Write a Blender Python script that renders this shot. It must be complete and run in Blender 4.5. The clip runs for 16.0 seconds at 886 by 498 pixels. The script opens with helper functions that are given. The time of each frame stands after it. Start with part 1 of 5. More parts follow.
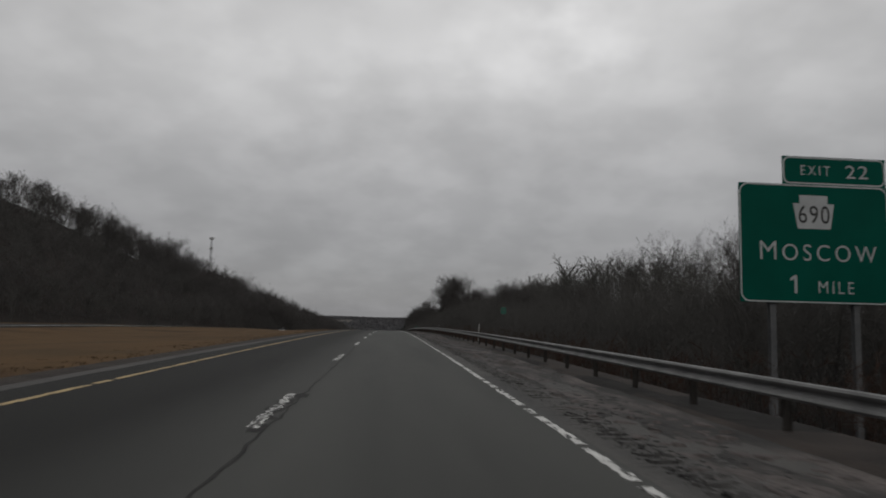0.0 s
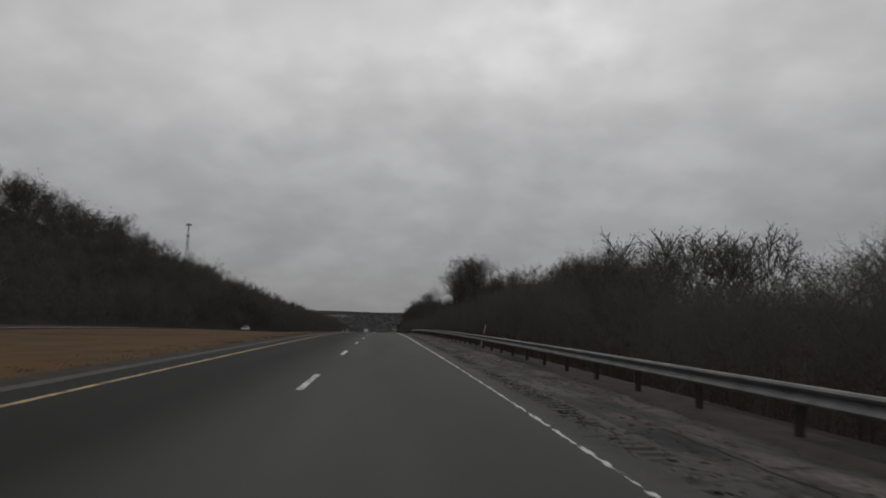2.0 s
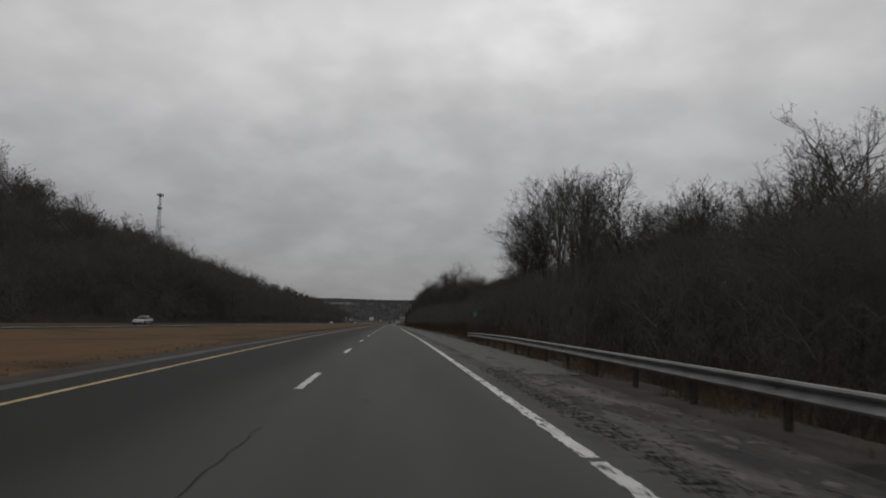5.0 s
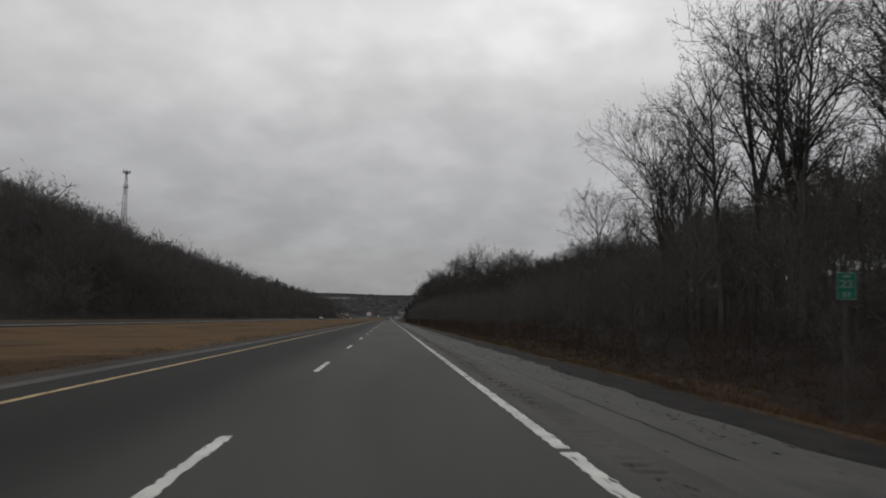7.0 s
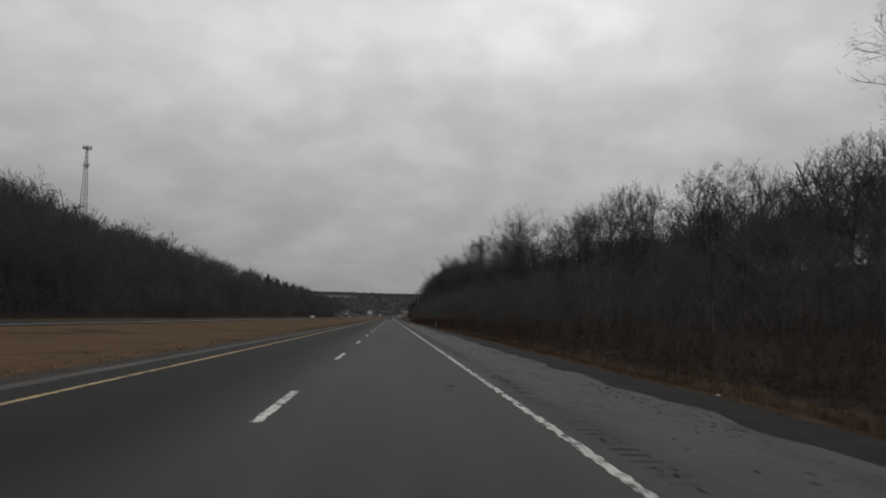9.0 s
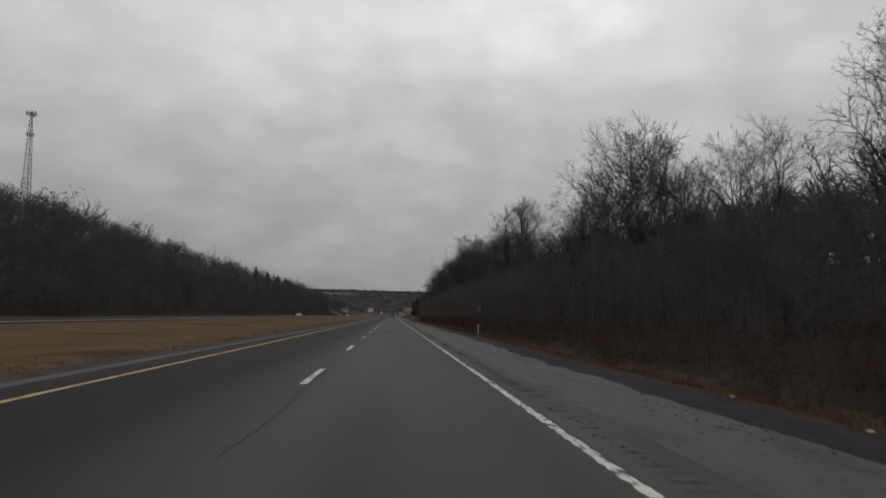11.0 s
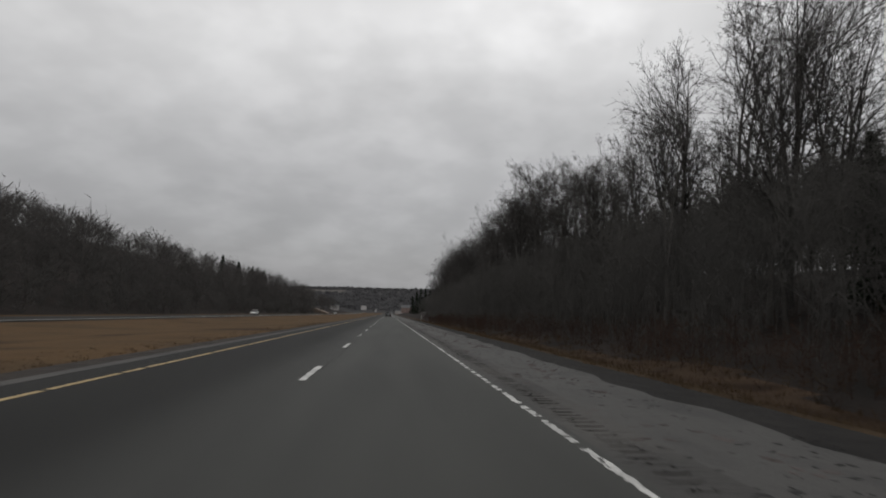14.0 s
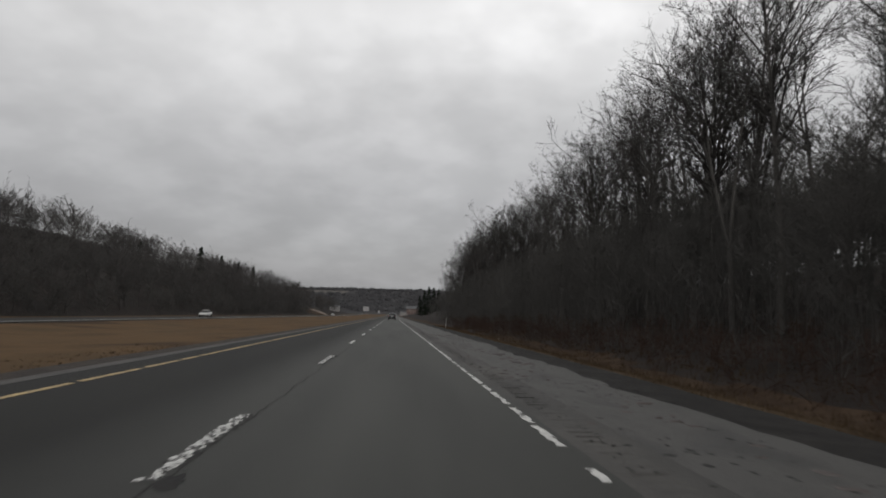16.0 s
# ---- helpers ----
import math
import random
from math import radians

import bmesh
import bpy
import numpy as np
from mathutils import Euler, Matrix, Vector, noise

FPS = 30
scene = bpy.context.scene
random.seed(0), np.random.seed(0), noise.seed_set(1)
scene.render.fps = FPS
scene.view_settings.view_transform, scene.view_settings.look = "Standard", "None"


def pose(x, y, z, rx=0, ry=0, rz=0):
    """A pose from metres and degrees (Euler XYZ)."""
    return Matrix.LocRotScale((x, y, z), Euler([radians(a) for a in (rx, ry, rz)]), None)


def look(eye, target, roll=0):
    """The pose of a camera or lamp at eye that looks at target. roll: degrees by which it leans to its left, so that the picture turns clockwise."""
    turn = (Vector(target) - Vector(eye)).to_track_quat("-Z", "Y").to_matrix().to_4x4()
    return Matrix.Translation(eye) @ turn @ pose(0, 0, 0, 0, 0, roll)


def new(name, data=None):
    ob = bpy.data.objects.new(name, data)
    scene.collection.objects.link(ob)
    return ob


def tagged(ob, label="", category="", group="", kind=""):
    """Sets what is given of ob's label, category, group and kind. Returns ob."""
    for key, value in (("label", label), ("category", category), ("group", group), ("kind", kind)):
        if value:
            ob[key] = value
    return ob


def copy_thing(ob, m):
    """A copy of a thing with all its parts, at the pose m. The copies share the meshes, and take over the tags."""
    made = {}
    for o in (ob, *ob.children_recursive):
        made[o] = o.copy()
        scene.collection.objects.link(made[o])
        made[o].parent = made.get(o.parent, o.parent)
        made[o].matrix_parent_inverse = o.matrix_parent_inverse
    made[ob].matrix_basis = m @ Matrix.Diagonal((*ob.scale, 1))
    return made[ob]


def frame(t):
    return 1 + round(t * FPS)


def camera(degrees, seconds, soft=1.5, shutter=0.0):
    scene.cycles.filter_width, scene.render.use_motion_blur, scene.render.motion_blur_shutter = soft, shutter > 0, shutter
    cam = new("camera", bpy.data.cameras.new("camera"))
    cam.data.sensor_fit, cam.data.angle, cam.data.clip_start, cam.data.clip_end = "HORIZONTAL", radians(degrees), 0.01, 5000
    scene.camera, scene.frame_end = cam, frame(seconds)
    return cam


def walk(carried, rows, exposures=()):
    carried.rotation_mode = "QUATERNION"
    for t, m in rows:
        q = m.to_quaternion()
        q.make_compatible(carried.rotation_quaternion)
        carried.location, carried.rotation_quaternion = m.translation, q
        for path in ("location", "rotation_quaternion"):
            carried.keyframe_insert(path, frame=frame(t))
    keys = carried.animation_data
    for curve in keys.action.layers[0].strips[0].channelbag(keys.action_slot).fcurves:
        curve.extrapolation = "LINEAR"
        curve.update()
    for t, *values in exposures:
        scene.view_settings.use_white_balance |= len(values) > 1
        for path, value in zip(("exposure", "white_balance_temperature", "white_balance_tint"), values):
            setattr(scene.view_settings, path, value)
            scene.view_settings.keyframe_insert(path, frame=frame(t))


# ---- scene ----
# ---- the road's own shape: straight, over a gentle crest, then steadily downhill ----
CREST_A, CREST_B, BEND = -20.0, 202.2, 1.7773e-04


def grade(y):
    return -BEND * (min(max(y, CREST_A), CREST_B) - CREST_A)


def zr(y):
    """Height of the road's surface."""
    if y <= CREST_A:
        return 0.0
    if y <= CREST_B:
        return -BEND * (y - CREST_A) ** 2 / 2
    run = CREST_B - CREST_A
    z = -BEND * run ** 2 / 2 - BEND * run * (min(y, 2700.0) - CREST_B)
    return z + 0.5 * BEND * run * max(0.0, min(y, 2700.0) - 900.0) ** 2 / 1800.0


# ---- camera ----
LENS = 67.52
PATH = [
    # seconds, x, y, height over the road, yaw, pitch over the road, roll
    (0.0, -0.07, -0.45, 1.319, -4.66, 5.89, -1.46),
    (0.5, -0.09, 13.68, 1.319, -4.57, 5.90, -1.50),
    (1.0, -0.11, 27.81, 1.319, -4.67, 5.89, -1.53),
    (1.5, -0.14, 41.94, 1.319, -5.36, 5.96, -1.55),
    (2.0, -0.13, 56.13, 1.319, -5.05, 6.07, -1.54),
    (2.5, -0.12, 70.33, 1.319, -5.04, 5.95, -1.51),
    (3.0, -0.10, 84.51, 1.319, -4.91, 5.83, -1.48),
    (3.5, -0.08, 98.80, 1.319, -4.80, 5.84, -1.49),
    (4.0, -0.06, 113.09, 1.319, -4.69, 5.85, -1.50),
    (4.5, -0.04, 127.39, 1.319, -4.58, 5.86, -1.51),
    (5.0, -0.02, 141.68, 1.319, -4.47, 5.87, -1.53),
    (5.5, -0.00, 155.97, 1.319, -4.36, 5.88, -1.54),
    (6.0, 0.03, 170.16, 1.319, -4.24, 5.69, -1.56),
    (6.5, 0.06, 184.34, 1.319, -4.52, 5.86, -1.62),
    (7.0, 0.09, 198.53, 1.319, -4.60, 6.06, -1.71),
    (7.5, 0.06, 212.68, 1.319, -4.70, 6.15, -1.70),
    (8.0, 0.03, 226.84, 1.319, -4.77, 5.97, -1.70),
    (8.5, 0.01, 241.00, 1.319, -4.83, 5.87, -1.69),
    (9.0, -0.01, 255.16, 1.319, -4.42, 6.00, -1.69),
    (9.5, -0.01, 269.33, 1.319, -4.38, 5.95, -1.70),
    (10.0, -0.00, 283.51, 1.319, -4.34, 5.91, -1.70),
    (10.5, 0.00, 297.68, 1.319, -4.29, 5.87, -1.71),
    (11.0, 0.01, 311.86, 1.319, -4.25, 5.82, -1.71),
    (11.5, 0.02, 326.03, 1.319, -4.21, 5.78, -1.72),
    (12.0, 0.02, 340.20, 1.319, -4.35, 5.81, -1.71),
    (12.5, 0.01, 354.38, 1.319, -4.15, 5.91, -1.75),
    (13.0, -0.00, 368.56, 1.319, -4.59, 5.74, -1.72),
    (13.5, -0.00, 382.68, 1.319, -4.40, 5.75, -1.70),
    (14.0, 0.00, 396.81, 1.319, -4.63, 5.66, -1.63),
    (14.5, 0.00, 410.95, 1.319, -4.46, 5.76, -1.59),
    (15.0, 0.07, 425.04, 1.319, -4.57, 5.68, -1.61),
    (15.5, 0.15, 439.12, 1.319, -4.63, 5.75, -1.65),
    (16.0, 0.23, 453.21, 1.319, -4.25, 5.78, -1.67),
]
cam = camera(LENS, 16.0, soft=1.8, shutter=0.1)
ROWS = [(t, pose(x, y, zr(y) + h, 90 + pitch + math.degrees(math.atan(grade(y))), roll, yaw)) for t, x, y, h, yaw, pitch, roll in PATH]
walk(cam, ROWS, exposures=[(0.0, 0.0), (5.5, 0.16), (6.5, 0.29), (7.5, 0.28), (9.0, 0.24), (14.5, 0.36), (16.0, 0.42)])
# ---- world: an even overcast sky with soft cloud ----
world = bpy.data.worlds.new("overcast_sky")
scene.world = world
world.use_nodes = True
wt = world.node_tree
wt.nodes.clear()


def wnode(kind, **values):
    n = wt.nodes.new(kind)
    for key, value in values.items():
        n.inputs[int(key[1:])].default_value = value
    return n


def wmath(op, a, b=None, c=None):
    """One arithmetic step on sockets or numbers."""
    n = wt.nodes.new("ShaderNodeMath")
    n.operation = op
    for i, v in enumerate((a, b, c)):
        if v is None:
            continue
        if isinstance(v, (int, float)):
            n.inputs[i].default_value = v
        else:
            wt.links.new(v, n.inputs[i])
    return n.outputs[0]


def wrange(value, a, b, lo, hi):
    n = wt.nodes.new("ShaderNodeMapRange")
    n.interpolation_type = "SMOOTHSTEP"
    wt.links.new(value, n.inputs[0])
    for i, v in enumerate((a, b, lo, hi)):
        n.inputs[i + 1].default_value = v
    return n.outputs[0]


coord = wnode("ShaderNodeTexCoord")
sep = wnode("ShaderNodeSeparateXYZ")
wt.links.new(coord.outputs["Generated"], sep.inputs[0])
up = wmath("MAXIMUM", sep.outputs[2], 0.0)
# the flat underside of the cloud deck, seen in perspective
depth = wmath("ADD", up, 0.40)
deckpos = wnode("ShaderNodeCombineXYZ")
wt.links.new(wmath("DIVIDE", sep.outputs[0], depth), deckpos.inputs[0])
wt.links.new(wmath("DIVIDE", sep.outputs[1], depth), deckpos.inputs[1])


def wnoise(scale, detail, rough, offset):
    mp = wt.nodes.new("ShaderNodeMapping")
    mp.inputs["Location"].default_value = (offset, offset * 0.6, 0.0)
    wt.links.new(deckpos.outputs[0], mp.inputs[0])
    n = wt.nodes.new("ShaderNodeTexNoise")
    n.inputs["Scale"].default_value, n.inputs["Detail"].default_value, n.inputs["Roughness"].default_value = scale, detail, rough
    wt.links.new(mp.outputs[0], n.inputs["Vector"])
    return n.outputs["Fac"]


broad_cloud = wrange(wnoise(2.6, 2.0, 0.45, 3.7), 0.32, 0.68, 0.935, 1.05)
mid_cloud = wrange(wnoise(6.0, 3.0, 0.5, 1.9), 0.34, 0.70, 0.935, 1.065)
ragged = wnoise(7.0, 3.0, 0.5, 8.3)
light = wmath("MULTIPLY", broad_cloud, mid_cloud)
azimuth = wmath("ARCTAN2", sep.outputs[0], sep.outputs[1])
height = wmath("ARCSINE", sep.outputs[2])
# single banks in the deck: azimuth and height in degrees, half widths, and how bright
for az, el, w, h, gain in ((-7.0, 21.5, 3.6, 2.3, 0.18), (9.5, 21.5, 7.0, 2.6, 0.20), (18.0, 23.5, 3.4, 2.4, 0.22), (17.5, 28.5, 4.5, 2.4, 0.06), (4.0, 31.0, 8.0, 4.0, 0.07),
                           (-4.0, 24.5, 6.0, 2.4, -0.10), (31.0, 26.0, 7.0, 4.5, -0.10), (-26.0, 24.0, 9.0, 5.0, -0.08), (10.0, 15.5, 15.0, 2.2, -0.10), (-14.0, 12.5, 12.0, 1.8, -0.05)):
    dx = wmath("DIVIDE", wmath("SUBTRACT", azimuth, radians(az)), radians(w))
    dz = wmath("DIVIDE", wmath("SUBTRACT", height, radians(el)), radians(h))
    far_off = wmath("SQRT", wmath("ADD", wmath("MULTIPLY", dx, dx), wmath("MULTIPLY", dz, dz)))
    far_off = wmath("ADD", far_off, wmath("MULTIPLY_ADD", ragged, 2.6, -1.3))
    light = wmath("MULTIPLY", light, wrange(far_off, 0.1, 1.9, 1.0 + 0.85 * gain, 1.0))
# the deck is brighter ahead; lens vignetting is put into its dimmer sides
ahead = wt.nodes.new("ShaderNodeVectorMath")
ahead.operation = "DOT_PRODUCT"
wt.links.new(coord.outputs["Generated"], ahead.inputs[0])
ahead.inputs[1].default_value = (0.045, 0.874, 0.484)
light = wmath("MULTIPLY", light, wrange(ahead.outputs["Value"], 0.74, 1.0, 0.87, 1.055))
# the cloud deck is darker and a little bluer towards the horizon
deck = wt.nodes.new("ShaderNodeValToRGB")
deck.color_ramp.elements[0].position, deck.color_ramp.elements[0].color = 0.0, (0.376, 0.376, 0.386, 1)
deck.color_ramp.elements[1].position, deck.color_ramp.elements[1].color = 0.62, (0.92, 0.911, 0.906, 1)
for place, colour in ((0.12, (0.487, 0.484, 0.492, 1)), (0.20, (0.585, 0.582, 0.588, 1)), (0.32, (0.785, 0.781, 0.783, 1))):
    deck.color_ramp.elements.new(place).color = colour
wt.links.new(sep.outputs[2], deck.inputs[0])
mul2 = wt.nodes.new("ShaderNodeMix")
mul2.data_type, mul2.blend_type = "RGBA", "MULTIPLY"
mul2.inputs[0].default_value = 1.0
wt.links.new(deck.outputs[0], mul2.inputs[6])
wt.links.new(light, mul2.inputs[7])
clouds = wt.nodes.new("ShaderNodeBackground")
clouds.inputs[1].default_value = 0.69
wt.links.new(mul2.outputs[2], clouds.inputs[0])
sky = wt.nodes.new("ShaderNodeTexSky")
sky.sky_type, sky.sun_disc = "NISHITA", False
sky.sun_elevation, sky.sun_rotation = radians(38), radians(200)
blue = wt.nodes.new("ShaderNodeBackground")
blue.inputs[1].default_value = 0.06
wt.links.new(sky.outputs[0], blue.inputs[0])
mixw = wt.nodes.new("ShaderNodeMixShader")
mixw.inputs[0].default_value = 0.96
wt.links.new(blue.outputs[0], mixw.inputs[1])
wt.links.new(clouds.outputs[0], mixw.inputs[2])
outw = wt.nodes.new("ShaderNodeOutputWorld")
wt.links.new(mixw.outputs[0], outw.inputs[0])

sun_data = bpy.data.lights.new("sun", "SUN")
sun_data.energy, sun_data.angle, sun_data.color = 0.5, radians(40), (1.0, 0.97, 0.93)
sun = new("sun", sun_data)
sun.matrix_world = look((0, 0, 0), (-math.sin(radians(200)) * math.cos(radians(38)), -math.cos(radians(200)) * math.cos(radians(38)), -math.sin(radians(38))))


# ---- materials ----
def material(name, colours, scale, rough=0.85, bump=0.0, bump_scale=40.0, metal=0.0, fine=0.25, stretch=(1, 1, 1), spec=0.3, per_thing=0.0, thin=0.0):
    """Two scales of colour variation, with relief. colours: two or three base colours, from patch to patch."""
    m = bpy.data.materials.new(name)
    m.use_nodes = True
    nt = m.node_tree
    bsdf = nt.nodes["Principled BSDF"]
    bsdf.inputs["Roughness"].default_value = rough
    bsdf.inputs["Metallic"].default_value = metal
    bsdf.inputs["Specular IOR Level"].default_value = spec
    tc = nt.nodes.new("ShaderNodeTexCoord")
    mp = nt.nodes.new("ShaderNodeMapping")
    mp.inputs["Scale"].default_value = stretch
    nt.links.new(tc.outputs["Object"], mp.inputs[0])
    big = nt.nodes.new("ShaderNodeTexNoise")
    big.inputs["Scale"].default_value, big.inputs["Detail"].default_value = scale, 4
    nt.links.new(mp.outputs[0], big.inputs["Vector"])
    rampm = nt.nodes.new("ShaderNodeValToRGB")
    els = rampm.color_ramp.elements
    els[0].position, els[1].position = 0.33, 0.67
    els[0].color, els[1].color = (*colours[0], 1), (*colours[-1], 1)
    for c in colours[1:-1]:
        els.new(0.5).color = (*c, 1)
    nt.links.new(big.outputs["Fac"], rampm.inputs[0])
    small = nt.nodes.new("ShaderNodeTexNoise")
    small.inputs["Scale"].default_value, small.inputs["Detail"].default_value = bump_scale, 3
    nt.links.new(tc.outputs["Object"], small.inputs["Vector"])
    rng = nt.nodes.new("ShaderNodeMapRange")
    rng.inputs[1].default_value, rng.inputs[2].default_value = 0.25, 0.75
    rng.inputs[3].default_value, rng.inputs[4].default_value = 1 - fine, 1 + fine
    nt.links.new(small.outputs["Fac"], rng.inputs[0])
    mx = nt.nodes.new("ShaderNodeMix")
    mx.data_type, mx.blend_type = "RGBA", "MULTIPLY"
    mx.inputs[0].default_value = 1.0
    nt.links.new(rampm.outputs[0], mx.inputs[6])
    nt.links.new(rng.outputs[0], mx.inputs[7])
    last = mx.outputs[2]
    if per_thing:
        info = nt.nodes.new("ShaderNodeObjectInfo")
        r2 = nt.nodes.new("ShaderNodeMapRange")
        r2.inputs[3].default_value, r2.inputs[4].default_value = 1 - per_thing, 1 + per_thing
        nt.links.new(info.outputs["Random"], r2.inputs[0])
        m2 = nt.nodes.new("ShaderNodeMix")
        m2.data_type, m2.blend_type = "RGBA", "MULTIPLY"
        m2.inputs[0].default_value = 1.0
        nt.links.new(last, m2.inputs[6])
        nt.links.new(r2.outputs[0], m2.inputs[7])
        last = m2.outputs[2]
    nt.links.new(last, bsdf.inputs["Base Color"])
    if thin:
        # fine twigs take light from all round
        through_light = nt.nodes.new("ShaderNodeBsdfTranslucent")
        nt.links.new(last, through_light.inputs["Color"])
        both = nt.nodes.new("ShaderNodeMixShader")
        both.inputs[0].default_value = thin
        nt.links.new(bsdf.outputs[0], both.inputs[1])
        nt.links.new(through_light.outputs[0], both.inputs[2])
        nt.links.new(both.outputs[0], nt.nodes["Material Output"].inputs[0])
    if bump:
        b = nt.nodes.new("ShaderNodeBump")
        b.inputs["Strength"].default_value, b.inputs["Distance"].default_value = bump, 0.02
        nt.links.new(small.outputs["Fac"], b.inputs["Height"])
        nt.links.new(b.outputs[0], bsdf.inputs["Normal"])
    return m


M_ASPHALT = material("asphalt", [(0.0242, 0.0251, 0.0226), (0.0345, 0.0356, 0.0322), (0.042, 0.0429, 0.0390)], 0.5, 0.76, 0.4, 90, stretch=(1.6, 0.12, 1), fine=0.22, spec=0.38)
# the passing lane is darker than the driven one, with lens vignetting painted in
nt = M_ASPHALT.node_tree
bsdf = nt.nodes["Principled BSDF"]
plain = bsdf.inputs["Base Color"].links[0].from_socket
where = nt.nodes.new("ShaderNodeTexCoord")
split = nt.nodes.new("ShaderNodeSeparateXYZ")
nt.links.new(where.outputs["Object"], split.inputs[0])
lane_dim = nt.nodes.new("ShaderNodeMapRange")
lane_dim.interpolation_type = "SMOOTHSTEP"
lane_dim.inputs[1].default_value, lane_dim.inputs[2].default_value = -3.5, -0.9
lane_dim.inputs[3].default_value, lane_dim.inputs[4].default_value = 0.30, 1.0
nt.links.new(split.outputs[0], lane_dim.inputs[0])
dimmed_lane = nt.nodes.new("ShaderNodeMix")
dimmed_lane.data_type, dimmed_lane.blend_type = "RGBA", "MULTIPLY"
dimmed_lane.inputs[0].default_value = 1.0
nt.links.new(plain, dimmed_lane.inputs[6])
nt.links.new(lane_dim.outputs[0], dimmed_lane.inputs[7])
nt.links.new(dimmed_lane.outputs[2], bsdf.inputs["Base Color"])
gloss = nt.nodes.new("ShaderNodeMapRange")
gloss.interpolation_type = "SMOOTHSTEP"
gloss.inputs[1].default_value, gloss.inputs[2].default_value = -3.6, -0.9
gloss.inputs[3].default_value, gloss.inputs[4].default_value = 0.16, 0.38
nt.links.new(split.outputs[0], gloss.inputs[0])
nt.links.new(gloss.outputs[0], bsdf.inputs["Specular IOR Level"])
M_SHOULDER = material("shoulder_asphalt", [(0.028, 0.0272, 0.0262), (0.052, 0.0500, 0.0474), (0.039, 0.0378, 0.0360)], 1.3, 0.76, 0.7, 45, stretch=(1, 0.3, 1), fine=0.42, spec=0.52)
M_GRAVEL = material("cinder_gravel", [(0.0115, 0.0110, 0.0105), (0.0250, 0.0233, 0.0221)], 1.5, 0.9, 0.9, 35, fine=0.4, spec=0.16)
M_GRASS = material("dead_grass", [(0.040, 0.0245, 0.0135), (0.092, 0.056, 0.0265), (0.063, 0.041, 0.0215)], 0.11, 0.95, 0.8, 14, fine=0.35, spec=0.1)
# brown verge growth, with the shade of the nearby woods put into its colour
M_VERGE = material("shaded_verge_grass", [(0.026, 0.0175, 0.0125), (0.054, 0.037, 0.025), (0.036, 0.026, 0.0185)], 0.5, 0.95, 0.9, 16, fine=0.4, spec=0.05)
M_LITTER = material("leaf_litter", [(0.013, 0.0115, 0.0105), (0.026, 0.021, 0.0185)], 0.3, 0.95, 0.9, 9, fine=0.4, spec=0.1)
M_BARK = material("bark", [(0.051, 0.0488, 0.0468), (0.100, 0.0950, 0.0900)], 1.2, 0.95, 0.7, 14, fine=0.3, stretch=(1, 1, 0.2), spec=0.1, per_thing=0.3)
M_TWIG = material("twigs", [(0.058, 0.0550, 0.0532), (0.092, 0.0872, 0.0842)], 0.4, 0.95, 0, 6, fine=0.2, spec=0.05, per_thing=0.25, thin=0.5)
M_BRUSH = material("dark_brush_twigs", [(0.076, 0.0740, 0.0705), (0.104, 0.1005, 0.0955)], 0.15, 0.95, 0, 3, fine=0.12, spec=0.04, thin=0.5)
M_PALEBARK = material("pale_bark", [(0.075, 0.072, 0.068), (0.13, 0.125, 0.118)], 1.5, 0.9, 0.4, 12, fine=0.3, stretch=(1, 1, 0.4), spec=0.1)
M_WHITE = material("white_paint", [(0.38, 0.38, 0.37), (0.56, 0.56, 0.54)], 1.5, 0.7, 0.2, 50, fine=0.3)
M_YELLOW = material("yellow_paint", [(0.28, 0.208, 0.105), (0.41, 0.305, 0.15)], 1.5, 0.7, 0.2, 50, fine=0.3)
M_ZINC = material("galvanised_steel", [(0.115, 0.116, 0.116), (0.185, 0.186, 0.185)], 2.0, 0.58, 0.05, 30, metal=0.3, fine=0.15)
M_GREEN = material("green_sign_face", [(0.0, 0.053, 0.037), (0.0, 0.063, 0.044)], 0.8, 0.7, 0, 20, fine=0.05, spec=0.08)
M_SIGNWHITE = material("white_sign_face", [(0.29, 0.30, 0.30), (0.35, 0.36, 0.36)], 1.5, 0.5, 0, 20, fine=0.05)

M_SHOULDER_DARK = material("dirty_asphalt", [(0.030, 0.029, 0.028), (0.060, 0.057, 0.053)], 1.1, 0.78, 0.6, 50, stretch=(1, 0.25, 1), fine=0.35, spec=0.4)
M_SHOULDER_ROUGH = material("broken_asphalt", [(0.012, 0.0115, 0.0112), (0.034, 0.0310, 0.0295), (0.092, 0.0790, 0.0745)], 1.3, 0.85, 1.0, 16, stretch=(1.3, 0.35, 1), fine=0.5)
M_DIRT = material("reddish_dirt", [(0.018, 0.0145, 0.0125), (0.037, 0.029, 0.025)], 1.4, 0.95, 0.8, 30, fine=0.35)
M_PLATES = material("pinkish_broken_asphalt", [(0.046, 0.040, 0.038), (0.088, 0.076, 0.072)], 1.5, 0.85, 0.7, 20, fine=0.35)
# tar and cracks; also colours in the shade of grooves and pits
M_TAR_AND_SHADE = material("tar_cracks_and_groove_shade", [(0.011, 0.011, 0.011), (0.023, 0.0222, 0.0215)], 2.0, 0.9, 0.5, 40, fine=0.3)
# the haze of distance is put into these paler, bluish base colours
M_FARWOOD_HAZED = material("hazed_woodland", [(0.046, 0.0465, 0.049), (0.061, 0.0605, 0.063), (0.053, 0.053, 0.055)], 0.008, 0.95, 0.0, 0.03, fine=0.2, spec=0.05)
